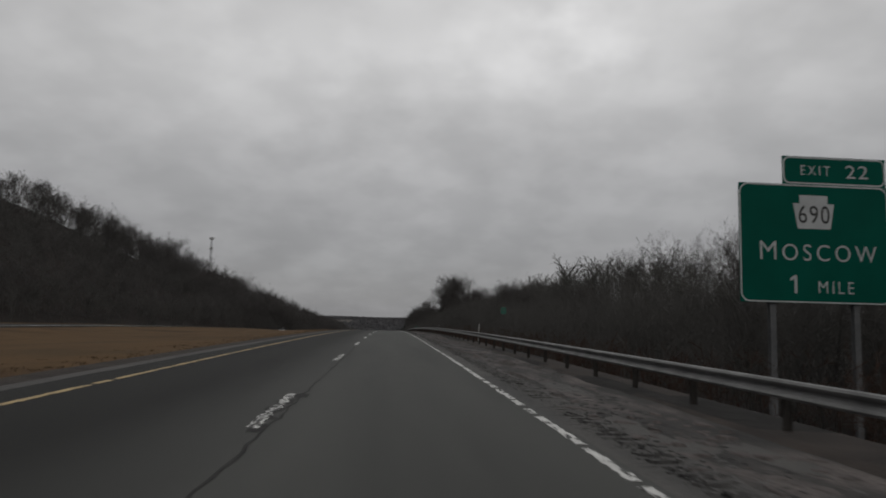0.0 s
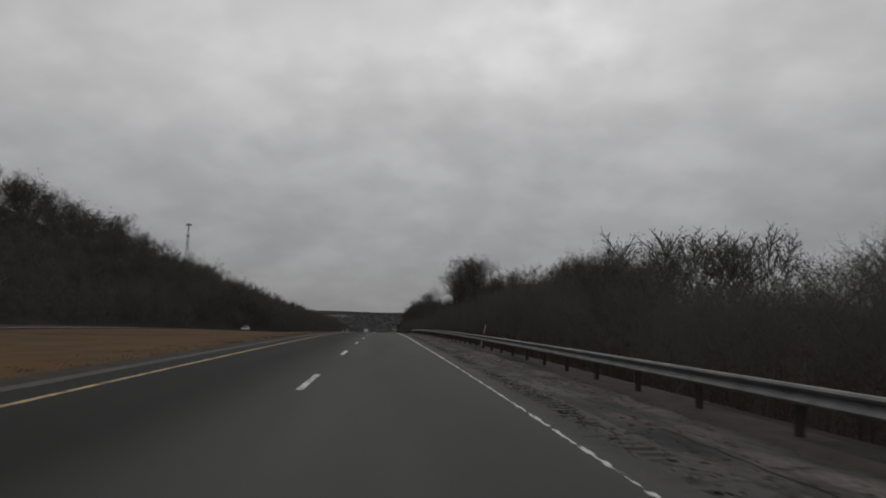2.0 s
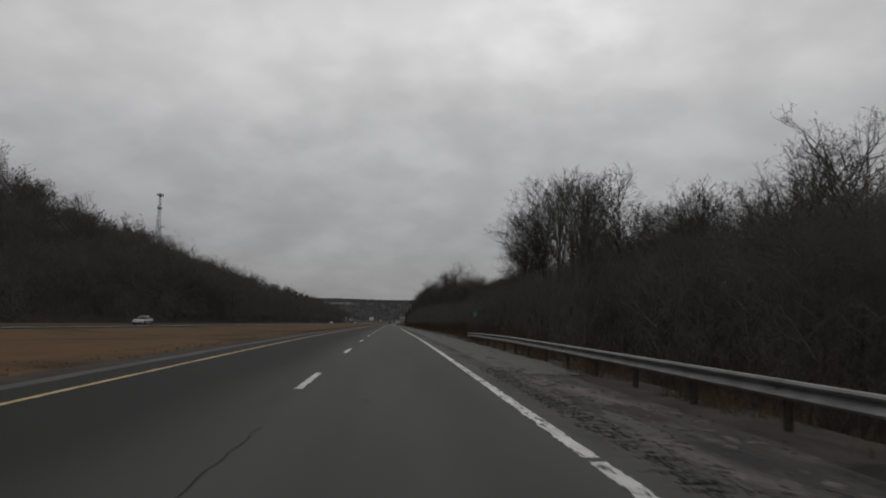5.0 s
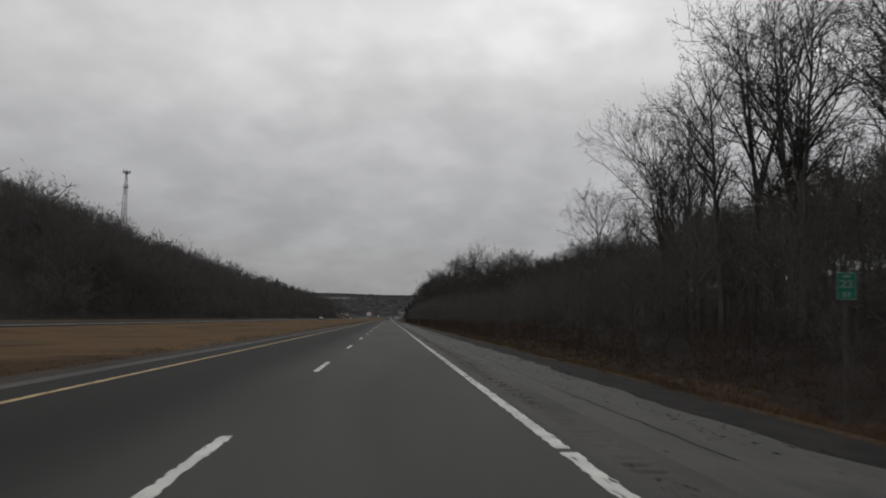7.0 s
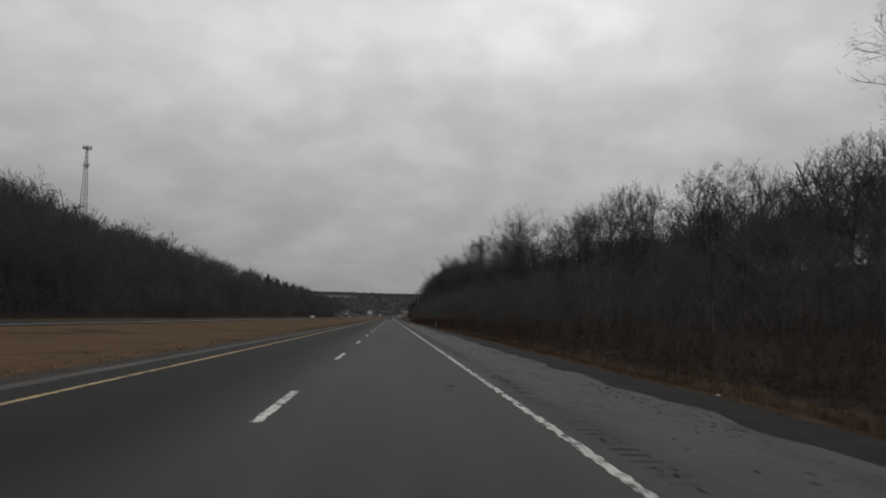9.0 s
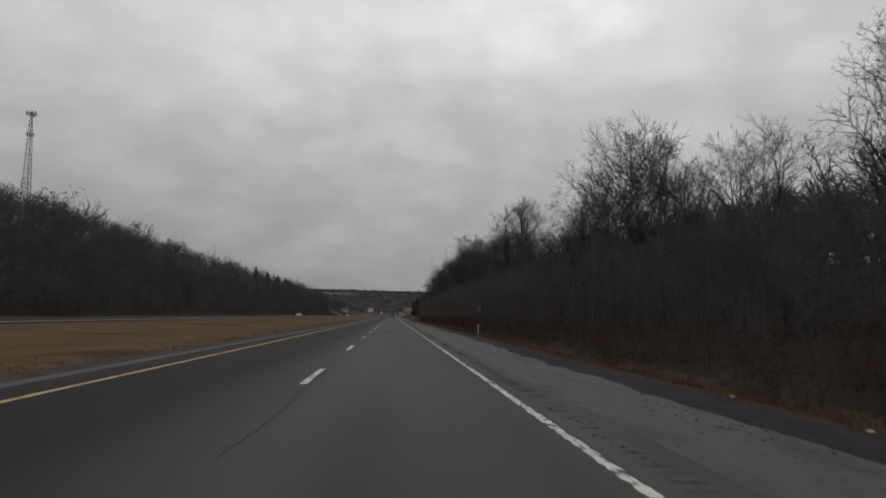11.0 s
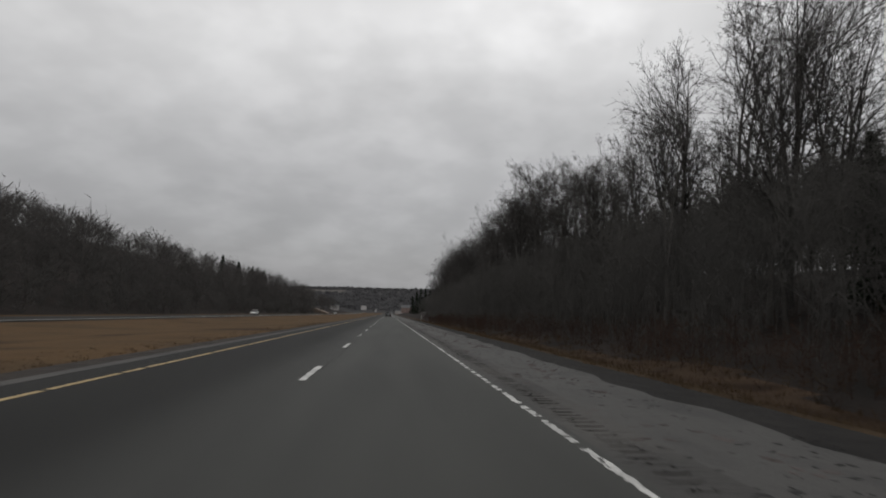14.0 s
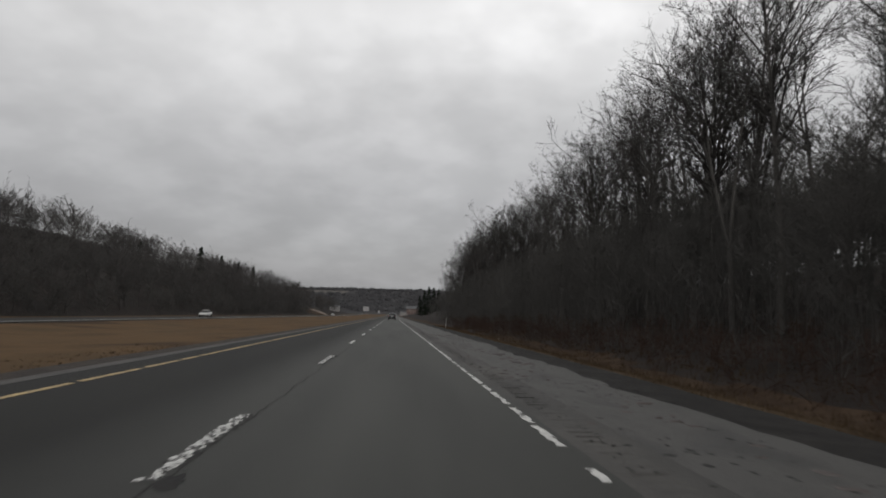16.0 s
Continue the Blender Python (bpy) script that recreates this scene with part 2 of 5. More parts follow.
# darker copy for the far ground, offsetting its stronger sky light; haze included
M_FARGROUND_DIM = material("distant_ground_dimmed", [(0.036, 0.0355, 0.037), (0.050, 0.048, 0.050), (0.043, 0.042, 0.044)], 0.008, 0.95, 0.0, 0.03, fine=0.2, spec=0.05)
M_FIELD = material("pale_field", [(0.085, 0.080, 0.075), (0.12, 0.112, 0.10)], 0.02, 0.95, 0.0, 0.2, fine=0.2, spec=0.05)
M_FIR = material("fir_needles", [(0.016, 0.022, 0.016), (0.03, 0.038, 0.026)], 0.5, 0.9, 0.0, 5, fine=0.3, spec=0.1, per_thing=0.2)

M_ZINC_DULL = material("weathered_steel", [(0.045, 0.044, 0.043), (0.085, 0.083, 0.080)], 2.5, 0.65, 0.1, 25, metal=0.3, fine=0.2)
M_POSTWOOD = material("weathered_block", [(0.018, 0.016, 0.014), (0.034, 0.030, 0.026)], 6.0, 0.85, 0.4, 30, fine=0.25)
M_STEELGREY = material("grey_steel", [(0.07, 0.072, 0.075), (0.11, 0.112, 0.116)], 0.6, 0.7, 0, 8, metal=0.1, fine=0.15)
M_BLACK = material("black_sign_ink", [(0.012, 0.012, 0.012), (0.02, 0.02, 0.02)], 2.0, 0.5, 0, 20, fine=0.1)
M_GREEN_SMALL = material("green_marker_face", [(0.0, 0.07, 0.045), (0.003, 0.082, 0.055)], 3.0, 0.5, 0, 20, fine=0.06)
M_PALEPOST = material("pale_plastic", [(0.26, 0.255, 0.245), (0.36, 0.355, 0.34)], 3.0, 0.7, 0, 20, fine=0.2)
M_RUBBER = material("black_rubber", [(0.012, 0.012, 0.012), (0.022, 0.022, 0.022)], 5.0, 0.8, 0, 30, fine=0.2)
M_CARGLASS = material("tinted_glass", [(0.008, 0.009, 0.010), (0.012, 0.013, 0.014)], 1.0, 0.08, 0, 5, fine=0.05, spec=0.5)
M_LAMPGLASS = material("headlight_glass", [(0.45, 0.46, 0.47), (0.55, 0.56, 0.57)], 6.0, 0.15, 0, 30, fine=0.1, spec=0.5)
M_TAIL = material("red_lens", [(0.12, 0.006, 0.006), (0.18, 0.01, 0.01)], 6.0, 0.2, 0, 30, fine=0.1, spec=0.5)
M_CARDARK = material("dark_car_paint", [(0.012, 0.013, 0.015), (0.018, 0.019, 0.021)], 1.0, 0.25, 0, 40, fine=0.08, spec=0.5)
M_CARSILVER = material("silver_car_paint", [(0.20, 0.205, 0.21), (0.26, 0.265, 0.27)], 1.0, 0.3, 0, 40, fine=0.06, spec=0.5)
M_CARWHITE = material("white_car_paint", [(0.42, 0.42, 0.41), (0.50, 0.50, 0.49)], 1.0, 0.3, 0, 40, fine=0.06, spec=0.5)
M_PALESIGN = material("pale_panel", [(0.30, 0.30, 0.30), (0.38, 0.38, 0.38)], 0.4, 0.6, 0, 3, fine=0.1)
M_PALEWALL = material("pale_wall", [(0.26, 0.25, 0.245), (0.34, 0.33, 0.32)], 0.4, 0.8, 0, 3, fine=0.12)
M_PINKWALL = material("pinkish_wall", [(0.16, 0.115, 0.105), (0.21, 0.155, 0.14)], 0.4, 0.85, 0, 3, fine=0.12)
M_SANDBANK = material("sandy_earth", [(0.13, 0.10, 0.08), (0.19, 0.15, 0.12)], 0.3, 0.95, 0.4, 4, fine=0.2)
M_TUFT = material("dead_grass_tufts", [(0.064, 0.046, 0.030), (0.118, 0.086, 0.056)], 0.3, 0.95, 0, 20, fine=0.3, spec=0.1, thin=0.5)
M_BRAMBLE = material("reddish_brush", [(0.036, 0.0245, 0.0200), (0.068, 0.043, 0.033)], 0.5, 0.95, 0, 8, fine=0.2, spec=0.05, thin=0.5)
M_SIGNDULL = material("dull_reflective_white", [(0.105, 0.135, 0.122), (0.15, 0.18, 0.167)], 3.0, 0.6, 0, 20, fine=0.1)
M_STRAW = material("dry_straw", [(0.042, 0.029, 0.018), (0.090, 0.062, 0.037)], 0.6, 0.95, 0, 20, fine=0.3, spec=0.1, thin=0.5)


def worn(base, bare, cover, seed, size=(5.0, 1.3, 1), slow_share=0.32):
    """Paint worn through to the asphalt in flakes."""
    m = base.copy()
    nt = m.node_tree
    bsdf = nt.nodes["Principled BSDF"]
    old = bsdf.inputs["Base Color"].links[0].from_socket
    tc = nt.nodes.new("ShaderNodeTexCoord")
    mp = nt.nodes.new("ShaderNodeMapping")
    mp.inputs["Location"].default_value = (seed, 0, 0)
    mp.inputs["Scale"].default_value = size
    nt.links.new(tc.outputs["Object"], mp.inputs[0])
    n = nt.nodes.new("ShaderNodeTexNoise")
    n.inputs["Scale"].default_value, n.inputs["Detail"].default_value, n.inputs["Roughness"].default_value = 2.2, 6, 0.65
    nt.links.new(mp.outputs[0], n.inputs["Vector"])
    slow = nt.nodes.new("ShaderNodeTexNoise")
    slow.inputs["Scale"].default_value, slow.inputs["Detail"].default_value = 0.045, 2
    nt.links.new(tc.outputs["Object"], slow.inputs["Vector"])
    tilt = nt.nodes.new("ShaderNodeMath")
    tilt.operation = "MULTIPLY_ADD"
    nt.links.new(slow.outputs["Fac"], tilt.inputs[0])
    tilt.inputs[1].default_value, tilt.inputs[2].default_value = slow_share, -slow_share / 2
    both = nt.nodes.new("ShaderNodeMath")
    both.operation = "ADD"
    nt.links.new(n.outputs["Fac"], both.inputs[0])
    nt.links.new(tilt.outputs[0], both.inputs[1])
    rp = nt.nodes.new("ShaderNodeValToRGB")
    rp.color_ramp.elements[0].position, rp.color_ramp.elements[1].position = cover - 0.03, cover + 0.03
    nt.links.new(both.outputs[0], rp.inputs[0])
    mx = nt.nodes.new("ShaderNodeMix")
    mx.data_type = "RGBA"
    mx.inputs[6].default_value = (*bare, 1)
    nt.links.new(rp.outputs[0], mx.inputs[0])
    nt.links.new(old, mx.inputs[7])
    nt.links.new(mx.outputs[2], bsdf.inputs["Base Color"])
    return m


M_WHITE_WORN = worn(M_WHITE, (0.042, 0.042, 0.040), 0.43, 2.0)
M_YELLOW_WORN = worn(M_YELLOW, (0.04, 0.04, 0.038), 0.40, 8.0)
M_WHITE_FLAKED = worn(M_WHITE, (0.030, 0.030, 0.029), 0.50, 11.0, (6.0, 2.2, 1), 0.1)
M_WHITE_DASH = worn(M_WHITE, (0.05, 0.05, 0.048), 0.405, 5.0, slow_share=0.5)

# ---- building helpers ----
def mesh_from(name, verts, faces, mat, smooth=False):
    me = bpy.data.meshes.new(name)
    me.from_pydata([tuple(v) for v in verts], [], [tuple(f) for f in faces])
    me.materials.append(mat)
    if smooth:
        me.polygons.foreach_set("use_smooth", [True] * len(me.polygons))
    me.update()
    return me


def tri_mesh(name, v, f, mat):
    """A large mesh of triangles from two arrays."""
    me = bpy.data.meshes.new(name)
    n, k = len(v), len(f)
    me.vertices.add(n)
    me.vertices.foreach_set("co", np.asarray(v, dtype=np.float32).ravel())
    me.loops.add(3 * k)
    me.loops.foreach_set("vertex_index", np.asarray(f, dtype=np.int32).ravel())
    me.polygons.add(k)
    me.polygons.foreach_set("loop_start", np.arange(0, 3 * k, 3, dtype=np.int32))
    me.polygons.foreach_set("loop_total", np.full(k, 3, dtype=np.int32))
    me.materials.append(mat)
    me.update(calc_edges=True)
    return me


def part(name, bm, mat, parent, label=""):
    me = bpy.data.meshes.new(name)
    bm.to_mesh(me)
    bm.free()
    me.materials.append(mat)
    ob = new(name, me)
    ob.parent = parent
    if label:
        tagged(ob, label)
    return ob


def box(bm, x0, x1, y0, y1, z0, z1, bevel=0.0):
    made = bmesh.ops.create_cube(bm, size=1)["verts"]
    bmesh.ops.transform(bm, verts=made, matrix=Matrix.Translation(((x0 + x1) / 2, (y0 + y1) / 2, (z0 + z1) / 2)) @ Matrix.Diagonal((x1 - x0, y1 - y0, z1 - z0, 1)))
    if bevel:
        edges = list({e for v in made for e in v.link_edges})
        bmesh.ops.bevel(bm, geom=edges, offset=bevel, segments=2, affect="EDGES", profile=0.6)


def boxed(x0, x1, y0, y1, z0, z1, bevel=0.0):
    bm = bmesh.new()
    box(bm, x0, x1, y0, y1, z0, z1, bevel)
    return bm


def thing(name, place, label, category, group="", turn=0.0):
    ob = new(name)
    ob.empty_display_size = 0.2
    ob.matrix_world = pose(*place, 0, 0, turn)
    return tagged(ob, label, category, group)


def step(a, b, x):
    s = min(max((x - a) / (b - a), 0.0), 1.0)
    return s * s * (3 - 2 * s)


# ---- the plan: x to the right of the driven line, y along the road ----
RIGHT_LINE, LANE_LINE, LEFT_LINE = 2.04, -1.61, -5.25
PAVED_RIGHT, PAVED_LEFT = 4.40, -7.25
OTHER_A, OTHER_B = -33.5, -44.5      # the opposite carriageway
RAIL_X, RAIL_A, RAIL_B = 5.0, -40.3, 195.6


def rough(x, y, size):
    return noise.noise((x / size, y / size, 0.37))


def sink(y):
    """How much lower the opposite carriageway lies."""
    return 0.14 + 0.16 * step(150, 230, y) - 0.05 * step(320, 400, y)


def straw_edge(y):
    """Where the cinders end and the verge's straw begins."""
    if y < 176:
        return 6.1 + 0.35 * rough(1.0, y, 5.0)
    return 6.72 + 0.55 * step(196, 230, y) - 0.50 * step(330, 380, y) + 0.26 * rough(1.0, y, 5.0)


def ground(x, y):
    """Height of the land."""
    z = zr(y)
    if x > PAVED_RIGHT:
        u = x - PAVED_RIGHT
        # rear rises of bank and cut are added backing that blocks sky behind trees
        bank = -0.04 * min(u, 1.5) - 0.27 * min(max(u - 1.5, 0), 14) + 0.13 * min(max(u - 24, 0), 60)
        cut = -0.05 * min(u, 1.8) - 0.16 * min(max(u - 1.8, 0), 2.6) + 0.15 * min(max(u - 5.2, 0), 9) + 8.0 * (1 - math.exp(-max(u - 17, 0) / 16.0)) + 1.6 * rough(x, y, 22.0) * step(17, 30, u)
        s = step(172, 222, y)
        side = bank * (1 - s) + cut * s
        side += 0.25 * rough(x, y, 6.0) * step(1.8, 5, u)
    elif x < PAVED_LEFT:
        u = PAVED_LEFT - x
        w = PAVED_LEFT - OTHER_A
        if u < w:
            side = -0.02 - sink(y) * step(0, w, u) - 0.35 * math.sin(math.pi * u / w) ** 2 + 0.08 * rough(x, y, 9.0) * step(0.5, 3, u) * step(0.5, 3, w - u)
        elif x > OTHER_B:
            side = -0.08 - sink(y)
        else:
            v = OTHER_B - 2 - x
            high = 0.45 - 0.09 * step(300, 440, y) - 0.06 * step(440, 620, y) - 0.12 * step(850, 1200, y)
            side = -0.08 - sink(y) + high * min(max(v, 0), 125) * step(0, 22, v) + 0.03 * max(v - 125, 0) + 1.6 * rough(x, y, 40.0) * step(0, 30, v)
    else:
        side = -0.08
    far = 42 * step(1300, 2600, y) + 10 * rough(x, y, 350.0) * step(1000, 2200, y)
    return z + side * (1 - step(1200, 2000, y)) + far
# ---- large structure ----
def grid(name, xs, ys, height, mat):
    v = [(x, y, height(x, y)) for y in ys for x in xs]
    nx = len(xs)
    f = [(j * nx + i, j * nx + i + 1, (j + 1) * nx + i + 1, (j + 1) * nx + i) for j in range(len(ys) - 1) for i in range(nx - 1)]
    return mesh_from(name, v, f, mat, True)


def steps(*runs):
    out = []
    for a, b, d in runs:
        n = max(1, round((b - a) / d))
        out += [a + (b - a) * i / n for i in range(n)]
    return out + [runs[-1][1]]


YS = steps((-120, 640, 4), (640, 1400, 20), (1400, 4600, 100))
XS = steps((-2600, -260, 130), (-260, -44.5, 6), (-44.5, -33.5, 11), (-33.5, -7.25, 1.35), (-7.25, 4.4, 11.65), (4.4, 8.6, 0.3), (8.6, 20, 0.6), (20, 60, 4), (60, 260, 20), (260, 2600, 130))
land = tagged(new("ground", grid("ground", XS, YS, ground, M_GRASS)), "dry brown grass and leaf-strewn land beside the highway", "ground", kind="structure")
land.data.materials.append(M_LITTER)
land.data.materials.append(M_GRAVEL)
land.data.materials.append(M_FARWOOD_HAZED)
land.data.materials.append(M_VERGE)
land.data.materials.append(M_FIELD)
land.data.materials.append(M_FARGROUND_DIM)
land.data.materials.append(M_DIRT)
for p in land.data.polygons:
    c = p.center
    edge = 10.2 + 1.2 * rough(c.x, c.y, 7.0) - (4.1 if c.y < 172 else 0.0)
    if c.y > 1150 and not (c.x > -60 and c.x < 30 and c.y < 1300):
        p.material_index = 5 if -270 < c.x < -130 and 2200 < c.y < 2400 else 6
    elif c.x < OTHER_B - 7 or c.x > edge:
        p.material_index = 1
    elif PAVED_RIGHT < c.x < straw_edge(c.y):
        p.material_index = 7 if c.y < 176 and rough(c.x, c.y, 2.2) > -0.1 else 2
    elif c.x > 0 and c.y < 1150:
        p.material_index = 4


def strip(name, x0, x1, mat, label, category, y0=-120.0, y1=1500.0, raised=0.0, deep=0.3, ragged=0.0, lower=None):
    """A band along the road, with turned-down sides."""
    ys = steps((y0, min(y1, 640), 4), (min(y1, 640), y1, 20)) if y1 > 640 else steps((y0, y1, 4 if y1 - y0 > 60 else 1.8))
    if ragged:
        ys = steps((y0, min(y1, 560), 0.7), (min(y1, 560), y1, 20)) if y1 > 560 else steps((y0, y1, 0.7))
    v = []
    for y in ys:
        e = x1 + ragged * (noise.noise((0.3, y / 1.6, 2.0)) + 0.6 * noise.noise((0.7, y / 7.0, 5.0)))
        v += [(x, y, zr(y) + raised - (lower(y) if lower else 0.0) - (deep if i in (0, 3) else 0)) for i, x in enumerate((x0, x0, e, e))]
    f = [(4 * j + i, 4 * j + i + 1, 4 * j + 5 + i, 4 * j + 4 + i) for j in range(len(ys) - 1) for i in range(3)]
    return tagged(new(name, mesh_from(name, v, f, mat)), label, category, kind="structure")


def worn_line(name, x0, x1, mat, label, y0, y1, seed, dy=0.10, bite=0.25, drift=0.0, gone=-9.0, thin=0.0):
    """A painted line with ragged edges, a few millimetres thick."""
    r = random.Random(seed)
    n = max(2, int((y1 - y0) / dy))
    w = x1 - x0
    v, f = [], []
    a = b = 0.0
    for i in range(n + 1):
        y = y0 + (y1 - y0) * i / n
        a = r.uniform(-bite, bite) * w * 0.5
        b = r.uniform(-bite, bite) * w * 0.5
        z = zr(y) + 0.005
        k = thin * w * (step(22, 34, y) * (1 - step(100, 130, y)) + 0.4 * step(322, 345, y))
        a, b = a + 0.2 * k, b - 0.8 * k
        shift_x = -drift * step(70, 95, y) * (1 - step(245, 265, y))
        v += [(x0 + a + 1.3 * shift_x, y, z - 0.005), (x0 + a + 1.3 * shift_x, y, z), (x1 + b + 0.6 * shift_x, y, z), (x1 + b + 0.6 * shift_x, y, z - 0.005)]
        # stretches where the paint has come off altogether
        bald = 0.2 * noise.noise((seed, y * 0.5, 0.0)) + noise.noise((seed, y * 2.3, 4.0)) < gone + (0.26 - 0.16 * step(22, 34, y) - 0.10 * step(100, 130, y) + 0.06 * step(195, 215, y) + 0.24 * step(322, 345, y)) * (gone > -5) or (gone > -5 and (459.3 < y < 460.2 or 457.6 < y < 458.7))
        if i and not bald:
            f += [(4 * i - 4 + q, 4 * i - 3 + q, 4 * i + 1 + q, 4 * i + q) for q in range(3)]
    return tagged(new(name, mesh_from(name, v, f, mat)), label, "road marking", kind="structure")


strip("road", LANE_LINE, RIGHT_LINE + 0.13, M_ASPHALT, "worn grey asphalt of the driven highway lane", "road")
strip("road", LEFT_LINE - 0.12, LANE_LINE, M_ASPHALT, "darker grey asphalt of the passing lane", "road")
strip("road_shoulder", 2.95, PAVED_RIGHT, M_SHOULDER_ROUGH, "broken dirty asphalt shoulder before the guardrail", "road shoulder", y1=158.0, ragged=0.22)
strip("road_shoulder", 2.95, PAVED_RIGHT + 0.4, M_SHOULDER, "cracked pale asphalt shoulder beside the cinders", "road shoulder", y0=158.0, ragged=0.38)
strip("road_shoulder", -6.14, LEFT_LINE - 0.12, M_ASPHALT, "narrow dark asphalt shoulder beside the yellow line", "road shoulder")
strip("road_shoulder", -6.50, -6.12, M_SHOULDER_DARK, "pale worn strip at the edge of the median shoulder", "road shoulder", raised=0.004, ragged=0.05)
strip("road_shoulder", PAVED_LEFT, -6.46, M_DIRT, "dark dirt strip between asphalt and median grass", "road shoulder", raised=0.0, ragged=0.12)
strip("road", OTHER_B, OTHER_A - 1.2, M_ASPHALT, "dark asphalt of the opposite carriageway", "road", raised=0.06, lower=sink)
strip("road_shoulder", OTHER_A - 1.2, OTHER_A, M_SHOULDER, "pale shoulder of the opposite carriageway beside the median", "road shoulder", raised=0.063, lower=sink)
strip("edge_line", OTHER_A - 1.5, OTHER_A - 1.3, M_WHITE, "pale edge line of the opposite carriageway", "road marking", raised=0.065, deep=0.004, lower=sink)

# rumble strip: milled grooves across the inner shoulder
n_groove, pitch = 1950, 0.30
v, f = [], []
xs = (RIGHT_LINE + 0.13, 2.46, 2.51, 2.78, 2.84, 2.95)
near_line = (0.0, -0.13, -0.14, -0.16, -0.17, 0.0)
prof = ((0.0, 0.0), (0.08, 0.0), (0.12, -0.05), (0.22, -0.05), (0.26, 0.0))
rq = random.Random(31)
shades = []
for j in range(n_groove):
    y0 = -15 + j * pitch
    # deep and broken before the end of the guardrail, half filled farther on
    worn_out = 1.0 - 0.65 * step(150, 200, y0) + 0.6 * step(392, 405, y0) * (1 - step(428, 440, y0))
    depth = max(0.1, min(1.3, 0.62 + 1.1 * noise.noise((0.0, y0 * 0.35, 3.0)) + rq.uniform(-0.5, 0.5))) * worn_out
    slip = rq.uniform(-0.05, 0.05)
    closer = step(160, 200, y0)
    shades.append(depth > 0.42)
    for dy, dz in prof:
        y = y0 + dy + rq.uniform(-0.02, 0.02)
        z = zr(y)
        v += [(x + closer * near_line[i] + (slip * (1 - 0.6 * closer) + rq.uniform(-0.03, 0.03) if i in (1, 2, 3, 4) else 0.0), y, z + (dz * depth if i in (2, 3) else 0.0) + (rq.uniform(-0.004, 0.012) * worn_out if i in (1, 4) else 0.0)) for i, x in enumerate(xs)]
rows_n = n_groove * len(prof)
f = [(6 * j + i, 6 * j + i + 1, 6 * j + 7 + i, 6 * j + 6 + i) for j in range(rows_n - 1) for i in range(5)]
rumble = mesh_from("rumble_strip", v, f, M_SHOULDER_DARK)
rumble.materials.append(M_TAR_AND_SHADE)
# deeper groove floors take the dark colour, as shade painted into the recess
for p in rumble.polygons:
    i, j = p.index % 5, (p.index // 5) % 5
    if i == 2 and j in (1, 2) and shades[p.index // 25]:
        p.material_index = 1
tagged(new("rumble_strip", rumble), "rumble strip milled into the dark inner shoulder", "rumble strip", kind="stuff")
strip("road_shoulder", RIGHT_LINE + 0.13, 2.95, M_SHOULDER_DARK, "inner shoulder asphalt farther along the road", "road shoulder", y0=-15 + n_groove * pitch - 0.04)

worn_line("edge_line", RIGHT_LINE - 0.06, RIGHT_LINE + 0.055, M_WHITE_WORN, "worn and broken white edge line", -15, 620, 3, bite=0.36, drift=0.075, gone=-0.42, thin=0.6)
strip("edge_line", RIGHT_LINE - 0.07, RIGHT_LINE + 0.07, M_WHITE, "white edge line far along the road", "road marking", y0=620, raised=0.005, deep=0.005)
worn_line("edge_line", LEFT_LINE - 0.065, LEFT_LINE + 0.065, M_YELLOW_WORN, "worn yellow edge line beside the median", -15, 620, 4, bite=0.22, gone=-0.62)
strip("edge_line", LEFT_LINE - 0.065, LEFT_LINE + 0.065, M_YELLOW, "yellow edge line far along the road", "road marking", y0=620, raised=0.005, deep=0.005)
DASH0, DASH_EVERY, DASH_LONG = 7.49, 12.19, 3.45
FLAKED = (0, 1, 20, 28, 35, 36, 37, 38)
for i in range(-1, 68):
    y = DASH0 + i * DASH_EVERY
    flaked = i in FLAKED
    tagged(worn_line("lane_dash", LANE_LINE - 0.065, LANE_LINE + 0.065, M_WHITE_FLAKED if flaked else M_WHITE_DASH, "badly flaked white lane dash on broken asphalt" if flaked else "worn white lane dash on grey asphalt", y, y + DASH_LONG, 20 + i, 0.07, 0.62 if flaked else 0.34), group="lane dashes")


def crack(name, points, width, seed, label, mat):
    """A crack or tar seam, jagged, along a line of places on the road."""
    r = random.Random(seed)
    v, f = [], []
    k = 0
    for (xa, ya), (xb, yb) in zip(points[:-1], points[1:]):
        n = max(2, int(math.hypot(xb - xa, yb - ya) / 0.35))
        for i in range(n):
            s = i / n
            x, y = xa + (xb - xa) * s, ya + (yb - ya) * s
            along_y = abs(yb - ya) > abs(xb - xa)
            o, w = r.uniform(-0.035, 0.035), width * r.uniform(0.35, 1.3)
            p, q = ((x + o - w / 2, y), (x + o + w / 2, y)) if along_y else ((x, y + o + w / 2), (x, y + o - w / 2))
            v += [(*p, zr(p[1]) + 0.004), (*q, zr(q[1]) + 0.004)]
            if k:
                f.append((2 * k - 2, 2 * k - 1, 2 * k + 1, 2 * k))
            k += 1
    return tagged(new(name, mesh_from(name, v, f, mat)), label, "road crack", kind="structure")


rr = random.Random(5)
for y0, y1 in ((-10, 30), (118, 150), (164, 178), (318, 336), (412, 428), (446, 520)):
    crack("road_crack", [(-1.47 + rr.uniform(-0.05, 0.05), y0 + s * (y1 - y0) / 6) for s in range(7)], 0.045 if y0 < 0 else 0.024, y0 + 900, "dark crack along the joint between the two lanes", M_TAR_AND_SHADE)
